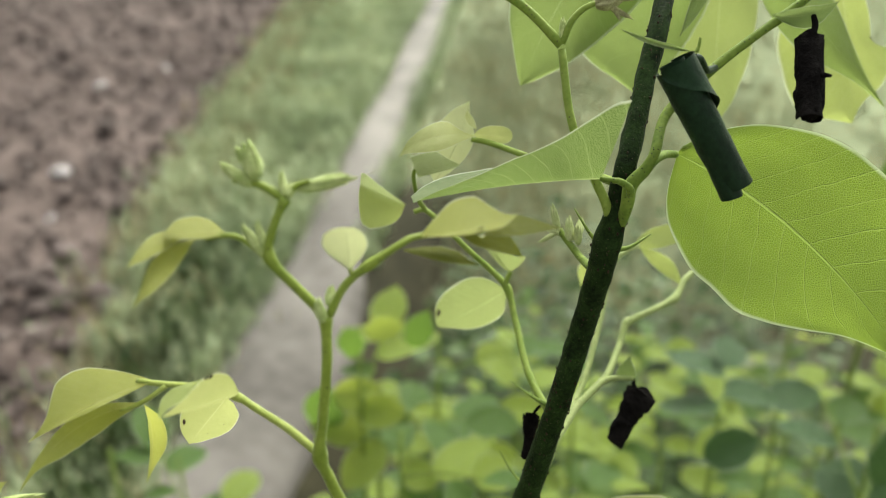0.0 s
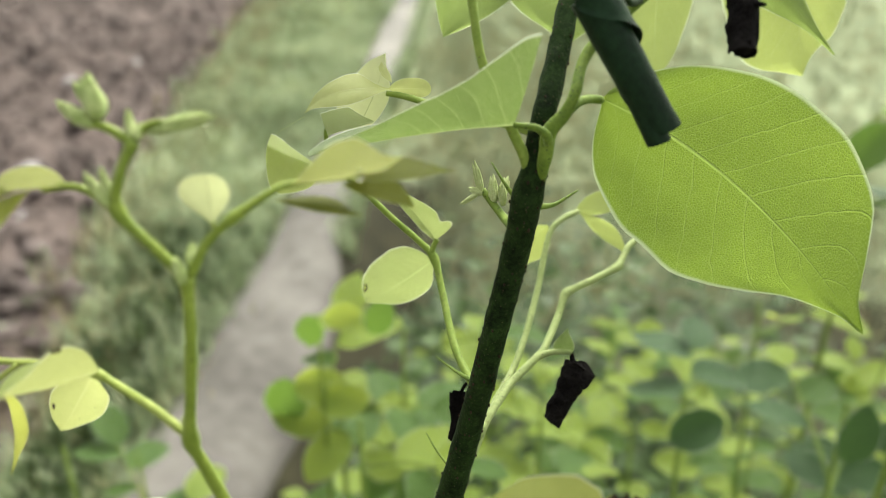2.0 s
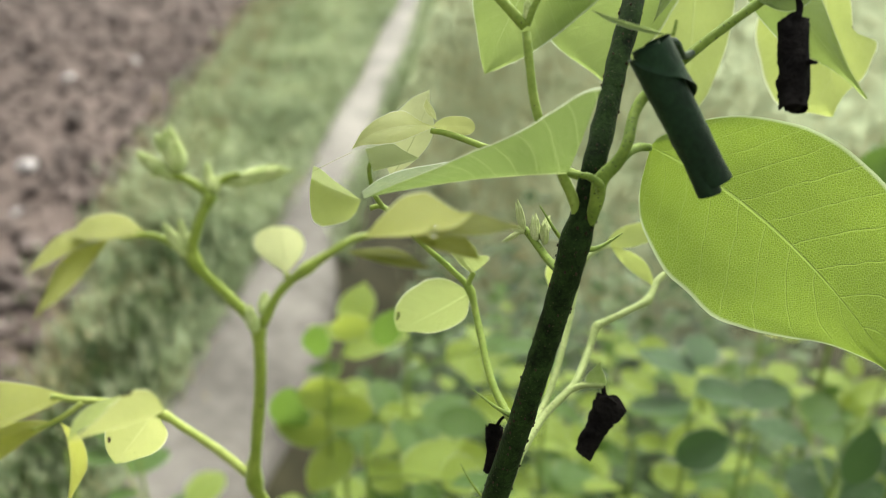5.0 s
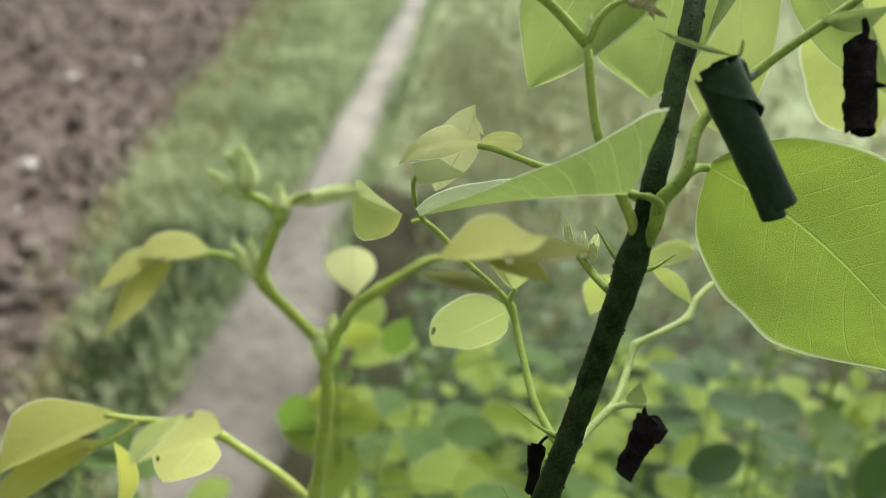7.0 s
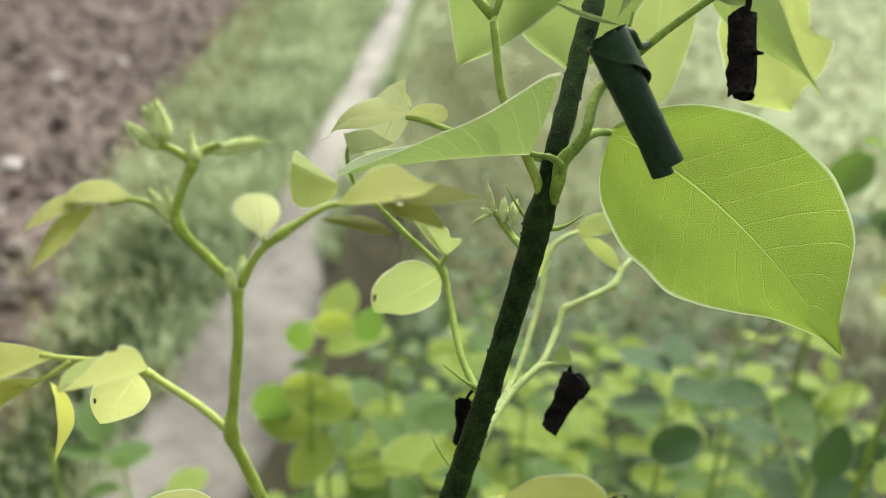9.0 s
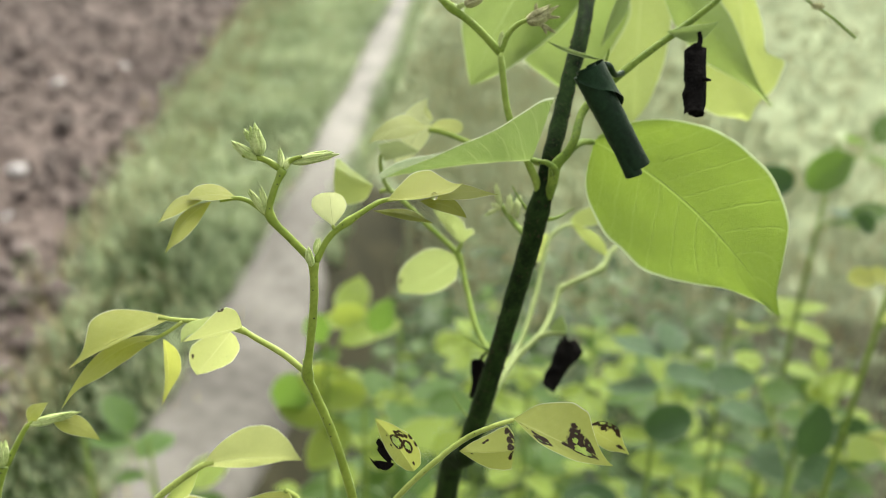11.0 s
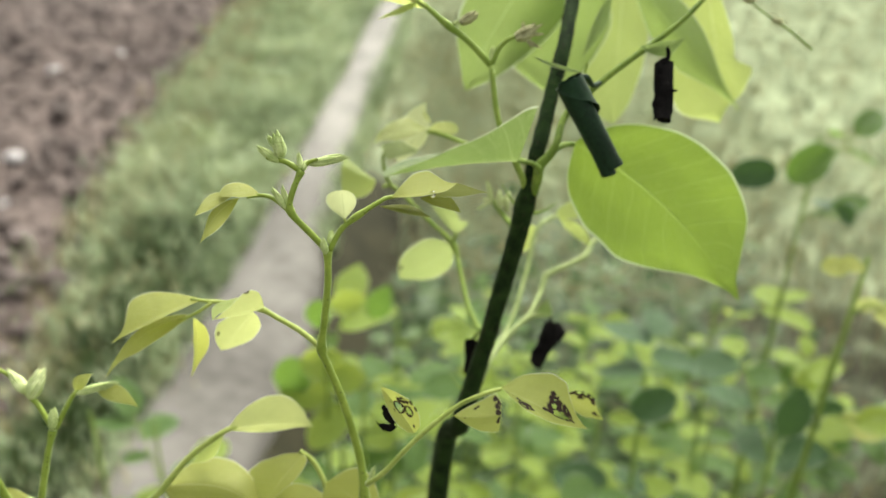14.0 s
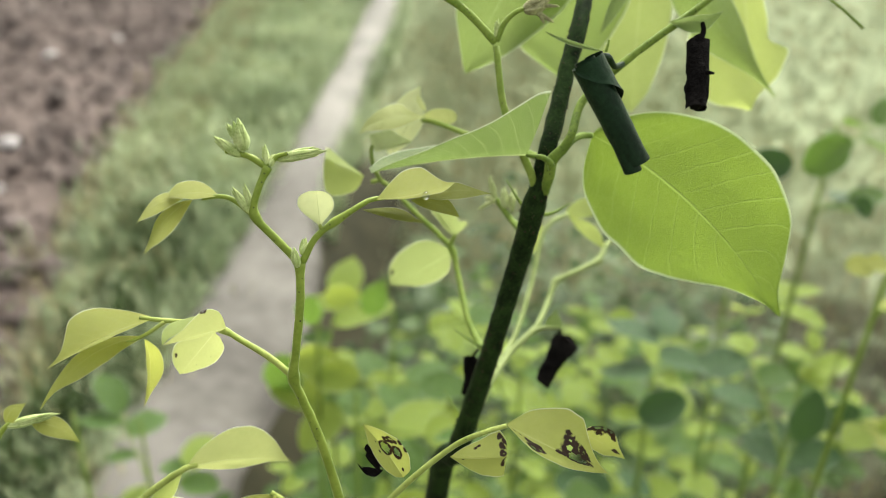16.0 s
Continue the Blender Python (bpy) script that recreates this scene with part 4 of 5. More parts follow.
# pale stones added on the soil in place of its bright wet glints
def stone(at, r, seed):
    bm = bmesh.new()
    bmesh.ops.create_icosphere(bm, subdivisions=2, radius=r)
    for v in bm.verts:
        v.co *= 1 + 0.3 * noise.noise(v.co / r * 1.2 + Vector((seed, 0, 0)))
        v.co.z *= 0.6
        v.co += Vector((at[0], at[1], ground_height(at[0], at[1]) + 0.3 * r))
    me = bpy.data.meshes.new("stone")
    bm.to_mesh(me)
    bm.free()
    me.materials.append(GLINT_STONE)
    tagged(new("stone", me), "pale stone added in place of a bright glint on the ploughed soil", "stone", "stones on the field")


for k, (x, y, r) in enumerate(((-2.01, 3.93, 0.050), (-1.86, 3.49, 0.042), (-2.48, 5.62, 0.045), (-2.21, 6.15, 0.035))):
    stone((x, y), r, k)

# ---------------------------------------------------------------- the sapling with the rolled leaves
M = thing("rolled_leaf_sapling", (0.0, 0.15, 0.0), "dark-stemmed sapling with green leaves and hanging rolled leaves", "sapling")
main_stem = twig(M, BARK, 0.005, 0.0016, (0.0, 0.15, -0.01), (-0.012, 0.145, 0.5), (-0.012, 0.135, 1.1), (-0.0023, 0.1289, 1.3423), (0.0035, 0.1201, 1.3814), (0.0077, 0.1183, 1.4026), (0.0104, 0.1172, 1.4163), (0.0126, 0.1174, 1.4270), (0.0146, 0.1173, 1.4371), (0.0155, 0.1171, 1.4435), (0.0167, 0.1174, 1.4493), (0.0175, 0.1185, 1.4551), (0.0196, 0.1238, 1.4619), (0.0217, 0.1295, 1.4689), (0.0242, 0.1352, 1.4761), (0.0275, 0.1473, 1.4871), (0.0308, 0.1587, 1.4992), name="stem", label="dark green woody stem with pale specks", girth=(0.006, 0.0045, 0.0034, 0.0029, 0.0025, 0.0022, 0.0021, 0.0021, 0.0022, 0.0024, 0.0020, 0.0018, 0.0017, 0.0017, 0.0017, 0.0016, 0.0015), steps=10, sides=18)

rng = random.Random("lenticels")
bumps = bmesh.new()
for _ in range(230):
    z = rng.uniform(1.375, 1.487)
    ring = [v for v in main_stem.data.vertices if abs(v.co.z - z) < 0.0012]
    if not ring:
        continue
    q = rng.choice(ring)
    r = rng.uniform(0.00010, 0.00022)
    bmesh.ops.create_icosphere(bumps, subdivisions=1, radius=r, matrix=Matrix.Translation(q.co + Vector((0.0, 0.15, 0.0)) + q.normal * r * 0.3) @ Matrix.Diagonal((1, 1, 1.7, 1)))
part("lenticels", bumps, LENTICEL, main_stem, "small raised brown specks on the bark")

# short twig rising beside the stem to a fork with withered flower buds
up = twig(M, TWIG_PALE, 0.0011, 0.0005, (0.0169, 0.1175, 1.4413), (0.0161, 0.1174, 1.4456), (0.0150, 0.1167, 1.4504), (0.0130, 0.1178, 1.4546), (0.0088, 0.1196, 1.4635), (0.0070, 0.1236, 1.4741), girth=(0.0004, 0.00072, 0.00085, 0.0008, 0.00068, 0.0006), sides=12)
twig(up, TWIG_PALE, 0.0008, 0.0005, (0.0069, 0.1239, 1.4747), (0.0021, 0.1253, 1.4793), (-0.0028, 0.1260, 1.4828), (-0.0077, 0.1268, 1.4866), (-0.0113, 0.1274, 1.4888), knobs=(2,))
twig(up, TWIG_PALE, 0.0006, 0.0004, (0.0070, 0.1238, 1.4750), (0.0083, 0.1242, 1.4783), (0.0104, 0.1241, 1.4805), (0.0128, 0.1239, 1.4813))
bud(up, (0.0069, 0.1240, 1.4754), (0.0072, 0.1251, 1.4790), 0.0006)
bud(up, (0.0119, 0.1237, 1.4809), (0.0166, 0.1244, 1.4830), 0.0017, BUD_BROWN, label="withered brown flower bud")
bud(up, (0.0131, 0.1238, 1.4811), (0.0175, 0.1221, 1.4790), 0.0005, BUD_BROWN)
bud(up, (-0.0020, 0.1259, 1.4827), (-0.0001, 0.1261, 1.4836), 0.0006, BUD)
bud(up, (-0.0001, 0.1260, 1.4834), (0.0039, 0.1261, 1.4856), 0.0013, BUD_BROWN, label="withered brown flower bud")
leaf(up, LEAF_PALE, (-0.0071, 0.1265, 1.4861), (-0.0113, 0.1272, 1.4874), (-0.0179, 0.1275, 1.4876), (-0.0113, 0.1260, 1.4895), (-0.0119, 0.1290, 1.4863), (SLIM, SLIM))
leaf(up, LEAF_PALE, (-0.0093, 0.1271, 1.4872), (-0.0125, 0.1266, 1.4860), (-0.0183, 0.1255, 1.4836), (-0.0121, 0.1269, 1.4867), (-0.0123, 0.1262, 1.4852), (SLIM, SLIM))
leaf(up, LEAF_PALE, (-0.0105, 0.1276, 1.4882), (-0.0096, 0.1284, 1.4898), (-0.0079, 0.1302, 1.4936), (-0.0114, 0.1289, 1.4908), (-0.0078, 0.1286, 1.4904), (SLIM, SLIM))

# twig to the upper side with the large leaf and the hanging rolls
out = twig(M, TWIG, 0.0017, 0.0006, (0.0166, 0.1187, 1.4394), (0.0172, 0.1172, 1.4454), (0.0177, 0.1150, 1.4510), (0.0182, 0.1153, 1.4549), (0.0203, 0.1155, 1.4575), (0.0216, 0.1162, 1.4602), (0.0239, 0.1209, 1.4650), (0.0313, 0.1244, 1.4713), (0.0366, 0.1258, 1.4753), (0.0422, 0.1267, 1.4795), (0.0486, 0.1280, 1.4846), (0.0540, 0.1304, 1.4897), label="speckled green side branch", sides=12, girth=(0.0004, 0.0007, 0.00105, 0.00112, 0.00095, 0.00085, 0.0008, 0.00075, 0.0007, 0.0007, 0.0006, 0.0005))
twig(out, TWIG, 0.0008, 0.0006, (0.0207, 0.1157, 1.4578), (0.0225, 0.1182, 1.4583), (0.0247, 0.1218, 1.4577), (0.0267, 0.1240, 1.4569), name="leaf_stalk")
leaf(out, LEAF, (0.0269, 0.1245, 1.4568), (0.0451, 0.1196, 1.4465), (0.0651, 0.1079, 1.4257), (0.0620, 0.1213, 1.4530), (0.0362, 0.1148, 1.4339), (DRIP_OVER, DRIP_UNDER), label="large bright green oval leaf with a pale margin and drip tip", wave=0.015, rows=56, cols=14, cup=0.25)
twig(out, TWIG, 0.0007, 0.0004, (0.0180, 0.1136, 1.4538), (0.0175, 0.1132, 1.4552), (0.0161, 0.1134, 1.4561), (0.0150, 0.1128, 1.4565), (0.0130, 0.1135, 1.4565), name="leaf_stalk")
leaf(out, LEAF_UNDER, (0.0130, 0.1135, 1.4564), (0.0002, 0.1159, 1.4544), (-0.0161, 0.1156, 1.4513), (0.0161, 0.1105, 1.4697), (-0.0060, 0.1262, 1.4528), (TORN, BLUNT), label="folded green leaf with a torn corner", wave=0.02, rows=40, cols=10)
rolled_leaf(out, ROLL, (0.0226, 0.1147, 1.4740), (0.0331, 0.1113, 1.4568), 0.0031, 0.0028, "dark green leaf rolled into a tube", flap=False, core=0.25)
roll_flap(out, ROLL, (0.0226, 0.1147, 1.4740), (0.0331, 0.1113, 1.4568), 0.0031, 0.0028, 0.52, "loose outer lap of the rolled leaf")
rolled_leaf(out, ROLL, (0.0267, 0.1137, 1.4669), (0.0325, 0.1105, 1.4553), 0.0021, 0.0019, "inner turns of the rolled leaf", flap=False, core=0.15)
twig(out, ROLL, 0.0008, 0.0005, (0.0248, 0.1173, 1.4737), (0.0270, 0.1186, 1.4740), (0.0290, 0.1208, 1.4717), (0.0315, 0.1244, 1.4713), name="leaf_stalk")
twig(out, TWIG, 0.0003, 0.0002, (0.0265, 0.1180, 1.4751), (0.0268, 0.1184, 1.4760), (0.0270, 0.1189, 1.4770), name="leaf_stalk")
leaf(out, LEAF_UNDER, (0.0259, 0.1179, 1.4751), (0.0205, 0.1186, 1.4763), (0.0154, 0.1204, 1.4779), (0.0205, 0.1187, 1.4767), (0.0201, 0.1183, 1.4759), (SLIM, SLIM), label="withered leaf strip")
leaf(out, LEAF_UNDER, (0.0393, 0.1257, 1.4792), (0.0440, 0.1251, 1.4792), (0.0490, 0.1251, 1.4815), (0.0445, 0.1243, 1.4808), (0.0448, 0.1248, 1.4773), (SLIM, SLIM), label="small green leaf remnant")
twig(out, ROLL_DRY, 0.0004, 0.0006, (0.0454, 0.1251, 1.4792), (0.0455, 0.1239, 1.4778), (0.0448, 0.1231, 1.4763), name="leaf_stalk")
rolled_leaf(out, ROLL_DRY, (0.0448, 0.1232, 1.4765), (0.0438, 0.1148, 1.4661), 0.0023, 0.0021, "dry black leaf rolled into a tube", flap=False, crumple=0.17, core=0.04, ragged=1.6)
twig(out, ROLL_DRY, 0.0006, 0.0002, (0.0451, 0.1177, 1.4719), (0.0455, 0.1166, 1.4721), (0.0464, 0.1166, 1.4720), name="leaf_stalk", steps=3)

# leaves that hang behind the top of the stem
twig(M, TWIG, 0.0010, 0.0006, (0.0303, 0.1533, 1.4943), (0.0299, 0.1702, 1.4948), (0.0262, 0.1780, 1.4923))
twig(M, TWIG, 0.0010, 0.0006, (0.0304, 0.1527, 1.4931), (0.0374, 0.1748, 1.4930), (0.0475, 0.1908, 1.4919), (0.0694, 0.1890, 1.4890))
leaf(M, LEAF_MID, (0.0234, 0.1776, 1.4910), (0.0122, 0.1710, 1.4751), (0.0032, 0.1636, 1.4575), (0.0042, 0.1736, 1.4828), (0.0295, 0.1743, 1.4751), (PENDENT, TAPERED), label="pale green hanging leaf", wave=0.03)
leaf(M, LEAF_MID, (0.0343, 0.1812, 1.4892), (0.0314, 0.1767, 1.4731), (0.0276, 0.1689, 1.4548), (0.0146, 0.1764, 1.4748), (0.0438, 0.1802, 1.4734), (BELLIED, TAPERED), label="pale green hanging leaf", wave=0.03)
leaf(M, LEAF_HANG, (0.0492, 0.1959, 1.4921), (0.0476, 0.1854, 1.4705), (0.0463, 0.1744, 1.4455), (0.0357, 0.1869, 1.4690), (0.0561, 0.1860, 1.4740), (LONG_OVAL, LONG_OVAL), label="pale green hanging leaf", wave=0.03)
leaf(M, LEAF_MID, (0.0447, 0.1699, 1.4889), (0.0595, 0.1688, 1.4730), (0.0790, 0.1659, 1.4532), (0.0559, 0.1674, 1.4678), (0.0631, 0.1750, 1.4789), (ARCHED, TAILED), label="green hanging leaf with a long tip", wave=0.02, rows=40)
leaf(M, LEAF_PALE, (0.0701, 0.1918, 1.4884), (0.0750, 0.1863, 1.4702), (0.0778, 0.1768, 1.4461), (0.0601, 0.1813, 1.4620), (0.0870, 0.1832, 1.4603), (BELLIED, BITTEN), label="pale yellow-green leaf with a bitten rim", wave=0.02, holes=((0.585, 0.97, -0.02),), brown=0.9, ring=0.07, rows=120, cols=14)
leaf(M, LEAF_UNDER, (0.0388, 0.1594, 1.4843), (0.0359, 0.1564, 1.4780), (0.0319, 0.1526, 1.4701), (0.0348, 0.1568, 1.4787), (0.0380, 0.1580, 1.4769), (SLIM, SLIM), label="narrow olive-green leaf seen on edge")

# long thin twig with the heart-shaped leaves
low = twig(M, TWIG_PALE, 0.0008, 0.0005, (0.0088, 0.1216, 1.4062), (0.0075, 0.1250, 1.4063), (0.0048, 0.1327, 1.4086), (0.0026, 0.1432, 1.4142), (0.0011, 0.1476, 1.4187), (-0.0017, 0.1490, 1.4216), (-0.0073, 0.1502, 1.4265), (-0.0124, 0.1520, 1.4312), (-0.0162, 0.1532, 1.4339), (-0.0186, 0.1529, 1.4337), label="thin pale green twig", knobs=(4,))
leaf(low, LEAF_SMALL, (0.0011, 0.1474, 1.4185), (-0.0049, 0.1546, 1.4102), (-0.0141, 0.1618, 1.4007), (-0.0088, 0.1571, 1.4153), (-0.0016, 0.1533, 1.4073), (ROUND, PENDENT), label="small rounded leaf with a brown bitten tip", wave=0.015, rows=44, cols=12, ring=0.06, holes=((0.88, -0.72, 0.025), (0.95, -0.3, 0.0)))
twig(low, TWIG_PALE, 0.0006, 0.0005, (0.0006, 0.1480, 1.4196), (0.0011, 0.1481, 1.4210), (0.0017, 0.1483, 1.4224), name="leaf_stalk")
leaf(low, LEAF_SMALL, (0.0015, 0.1486, 1.4222), (-0.0014, 0.1449, 1.4283), (-0.0057, 0.1425, 1.4348), (0.0046, 0.1482, 1.4258), (-0.0026, 0.1438, 1.4283), (NOTCHED, BLUNT), label="small crinkled leaf with a notched lobe", wave=0.03, rows=40, cup=0.3)
leaf(low, LEAF_PALE, (-0.0204, 0.1537, 1.4350), (-0.0243, 0.1494, 1.4385), (-0.0286, 0.1463, 1.4421), (-0.0271, 0.1457, 1.4330), (-0.0285, 0.1541, 1.4415), (FOLDED, CUT), label="small folded pale leaf", wave=0.01, cup=0.05, rows=40)
twig(low, TWIG_PALE, 0.0005, 0.0004, (-0.0162, 0.1532, 1.4339), (-0.0175, 0.1502, 1.4379), (-0.0182, 0.1484, 1.4434), (-0.0168, 0.1467, 1.4469))
spray = twig(M, TWIG_PALE, 0.0008, 0.0005, (0.0174, 0.1255, 1.4514), (0.0117, 0.1339, 1.4504), (0.0040, 0.1405, 1.4503), (-0.0034, 0.1464, 1.4510), (-0.0069, 0.1472, 1.4514), label="thin pale twig with folded leaflets")
leaf(spray, LEAF_CREAM, (-0.0062, 0.1466, 1.4524), (-0.0138, 0.1431, 1.4531), (-0.0204, 0.1410, 1.4499), (-0.0136, 0.1468, 1.4550), (-0.0135, 0.1401, 1.4514), (HOODED, SLIM), label="folded pale leaflet", wave=0.015, cup=0.8)
leaf(spray, LEAF_DOWNY, (-0.0141, 0.1482, 1.4420), (-0.0099, 0.1506, 1.4490), (-0.0073, 0.1553, 1.4566), (-0.0164, 0.1530, 1.4494), (-0.0068, 0.1484, 1.4493), (TAPERED, ARCHED), label="pale yellow-green leaflet", wave=0.02)
leaf(spray, LEAF_SMALL, (-0.0090, 0.1442, 1.4473), (-0.0128, 0.1423, 1.4470), (-0.0168, 0.1412, 1.4457), (-0.0186, 0.1463, 1.4482), (-0.0109, 0.1414, 1.4473), (SQUARED, SLIM), label="shaded folded leaflet", wave=0.01, cup=0.1)
leaf(spray, LEAF_CREAM, (-0.0064, 0.1472, 1.4523), (-0.0027, 0.1471, 1.4523), (0.0010, 0.1470, 1.4522), (-0.0026, 0.1475, 1.4541), (-0.0025, 0.1469, 1.4506), (ROUND, ROUND))
leaf(spray, LEAF_CREAM, (-0.0059, 0.1481, 1.4531), (-0.0070, 0.1489, 1.4546), (-0.0077, 0.1498, 1.4564), (-0.0080, 0.1480, 1.4550), (-0.0064, 0.1499, 1.4545), (SLIM, SLIM))

# buds, thorns and pale leaves close to the stem
tuftlet = twig(M, TWIG, 0.0008, 0.0006, (0.0146, 0.1243, 1.4354), (0.0134, 0.1305, 1.4345), (0.0117, 0.1343, 1.4355), (0.0098, 0.1364, 1.4374))
for a, b, r in (((0.0097, 0.1361, 1.4368), (0.0084, 0.1377, 1.4424), 0.0008), ((0.0099, 0.1361, 1.4368), (0.0074, 0.1366, 1.4378), 0.0008), ((0.0094, 0.1362, 1.4371), (0.0058, 0.1353, 1.4352), 0.0005), ((0.0117, 0.1345, 1.4358), (0.0116, 0.1367, 1.4403), 0.0009), ((0.0127, 0.1346, 1.4362), (0.0142, 0.1374, 1.4396), 0.0009), ((0.0132, 0.1343, 1.4355), (0.0130, 0.1341, 1.4396), 0.0009)):
    bud(tuftlet, a, b, r, BUD_PALE, label="pale downy leaf bud")
twig(M, TWIG, 0.0005, 0.0001, (0.0152, 0.1178, 1.4426), (0.0129, 0.1188, 1.4448), (0.0104, 0.1215, 1.4481), name="thorn")
twig(M, TWIG, 0.0006, 0.0001, (0.0175, 0.1204, 1.4412), (0.0204, 0.1224, 1.4407), (0.0244, 0.1252, 1.4419), name="thorn")
twig(M, TWIG, 0.0005, 0.0001, (0.0080, 0.1220, 1.4079), (0.0051, 0.1269, 1.4066), (0.0015, 0.1331, 1.4057), name="thorn")
twig(M, TWIG_PALE, 0.0003, 0.0001, (0.0048, 0.1229, 1.3870), (0.0017, 0.1254, 1.3898), (-0.0004, 0.1277, 1.3924), name="thorn")
back = twig(M, TWIG_SILVER, 0.0007, 0.0006, (0.0089, 0.1225, 1.3953), (0.0124, 0.1318, 1.3961), (0.0174, 0.1421, 1.3991), (0.0220, 0.1547, 1.4065), (0.0250, 0.1642, 1.4147), (0.0277, 0.1677, 1.4173), (0.0322, 0.1714, 1.4179), label="pale green twig behind the stem")
leaf(back, LEAF_PALE, (0.0316, 0.1713, 1.4177), (0.0376, 0.1737, 1.4182), (0.0438, 0.1771, 1.4183), (0.0369, 0.1751, 1.4211), (0.0382, 0.1730, 1.4166), (ROUND, ROUND))
leaf(back, LEAF_PALE, (0.0328, 0.1711, 1.4174), (0.0382, 0.1714, 1.4135), (0.0429, 0.1691, 1.4087), (0.0401, 0.1718, 1.4143), (0.0376, 0.1705, 1.4117), (SLIM, SLIM))
leaf(back, LEAF_PALE, (0.0251, 0.1664, 1.4169), (0.0220, 0.1660, 1.4138), (0.0197, 0.1643, 1.4080), (0.0184, 0.1666, 1.4151), (0.0250, 0.1647, 1.4110), (SLIM, SLIM))
side = twig(M, TWIG_SILVER, 0.0008, 0.0007, (0.0079, 0.1211, 1.3925), (0.0108, 0.1272, 1.3958), (0.0158, 0.1360, 1.3978), (0.0225, 0.1429, 1.4006), (0.0261, 0.1509, 1.4034), (0.0282, 0.1554, 1.4064), (0.0336, 0.1577, 1.4081), (0.0397, 0.1611, 1.4096), (0.0423, 0.1652, 1.4121), (0.0464, 0.1692, 1.4135), (0.0565, 0.1759, 1.4158), label="kinked pale green twig", knobs=(5, 7), tight=0.45)
twig(side, TWIG_SILVER, 0.0008, 0.0005, (0.0209, 0.1414, 1.3998), (0.0240, 0.1419, 1.4008), (0.0279, 0.1414, 1.4011))
leaf(side, LEAF_UNDER, (0.0280, 0.1413, 1.4008), (0.0262, 0.1420, 1.4023), (0.0272, 0.1431, 1.4056), (0.0243, 0.1422, 1.4016), (0.0281, 0.1419, 1.4032), (SLIM, SLIM), label="small green leaf remnant")
twig(side, ROLL_DRY, 0.0003, 0.0008, (0.0279, 0.1414, 1.4011), (0.0280, 0.1408, 1.3998), (0.0286, 0.1399, 1.3980), name="leaf_stalk")
rolled_leaf(side, ROLL_DRY, (0.0295, 0.1403, 1.3987), (0.0238, 0.1335, 1.3905), 0.0030, 0.0019, "dry black leaf rolled and pinched", flap=False, crumple=0.22, core=0.04, ragged=1.8)
leaf(side, ROLL_DRY, (0.0283, 0.1393, 1.4001), (0.0296, 0.1377, 1.3992), (0.0321, 0.1373, 1.3983), (0.0305, 0.1393, 1.4001), (0.0294, 0.1354, 1.3966), (SLIM, SLIM), name="leaf_flap")
rolled_leaf(M, ROLL_DRY, (0.0058, 0.1277, 1.4015), (0.0048, 0.1240, 1.3937), 0.0016, 0.0014, "small dry brown rolled leaf", crumple=0.2, waist=0.15)
twig(M, ROLL_DRY, 0.0003, 0.0003, (0.0083, 0.1238, 1.4070), (0.0069, 0.1267, 1.4040), (0.0060, 0.1277, 1.4015), name="leaf_stalk")

# ---------------------------------------------------------------- the young shoot in front
F = thing("young_shoot", (-0.02, 0.13, 0.0), "young yellow-green shoot with tender leaves and downy buds", "shoot")
twig(F, SHOOT, 0.0040, 0.0009, (-0.02, 0.13, -0.01), (-0.02, 0.135, 0.6), (-0.02, 0.125, 1.2), (-0.0178, 0.0795, 1.3670), (-0.0184, 0.0755, 1.3927), (-0.0195, 0.0784, 1.4029), (-0.0225, 0.0799, 1.4151), (-0.0255, 0.0805, 1.4241), (-0.0268, 0.0804, 1.4287), (-0.0261, 0.0807, 1.4349), (-0.0253, 0.0818, 1.4428), (-0.0253, 0.0832, 1.4490), name="stem", girth=(0.004, 0.0028, 0.0016, 0.0011, 0.00095, 0.00088, 0.00082, 0.00078, 0.00075, 0.00072, 0.0007, 0.00068), knobs=(4, 8, 11), steps=8, sides=12)
fl = twig(F, SHOOT, 0.0007, 0.00055, (-0.0253, 0.0832, 1.4490), (-0.0290, 0.0840, 1.4528), (-0.0322, 0.0847, 1.4564), (-0.0316, 0.0853, 1.4601), (-0.0301, 0.0870, 1.4636), knobs=(2, 4))
twig(fl, SHOOT, 0.0006, 0.0004, (-0.0302, 0.0870, 1.4635), (-0.0328, 0.0877, 1.4649), (-0.0354, 0.0880, 1.4654), (-0.0366, 0.0881, 1.4656))
bud(fl, (-0.0338, 0.0881, 1.4658), (-0.0346, 0.0894, 1.4706), 0.0014, label="pale downy bud")
bud(fl, (-0.0346, 0.0888, 1.4672), (-0.0365, 0.0900, 1.4694), 0.0007)
bud(fl, (-0.0342, 0.0878, 1.4650), (-0.0385, 0.0891, 1.4676), 0.0010, label="pale downy bud")
bud(fl, (-0.0302, 0.0870, 1.4635), (-0.0306, 0.0886, 1.4668), 0.0006)
bud(fl, (-0.0299, 0.0870, 1.4636), (-0.0290, 0.0879, 1.4654), 0.0006)
twig(fl, SHOOT, 0.0005, 0.0003, (-0.0300, 0.0871, 1.4637), (-0.0287, 0.0877, 1.4650), (-0.0270, 0.0879, 1.4656))
bud(fl, (-0.0291, 0.0884, 1.4644), (-0.0210, 0.0885, 1.4659), 0.0009, BUD, label="narrow unfolding leaf")
bud(fl, (-0.0277, 0.0891, 1.4647), (-0.0223, 0.0891, 1.4661), 0.0007, BUD)
bud(fl, (-0.0327, 0.0848, 1.4566), (-0.0355, 0.0857, 1.4607), 0.0008)
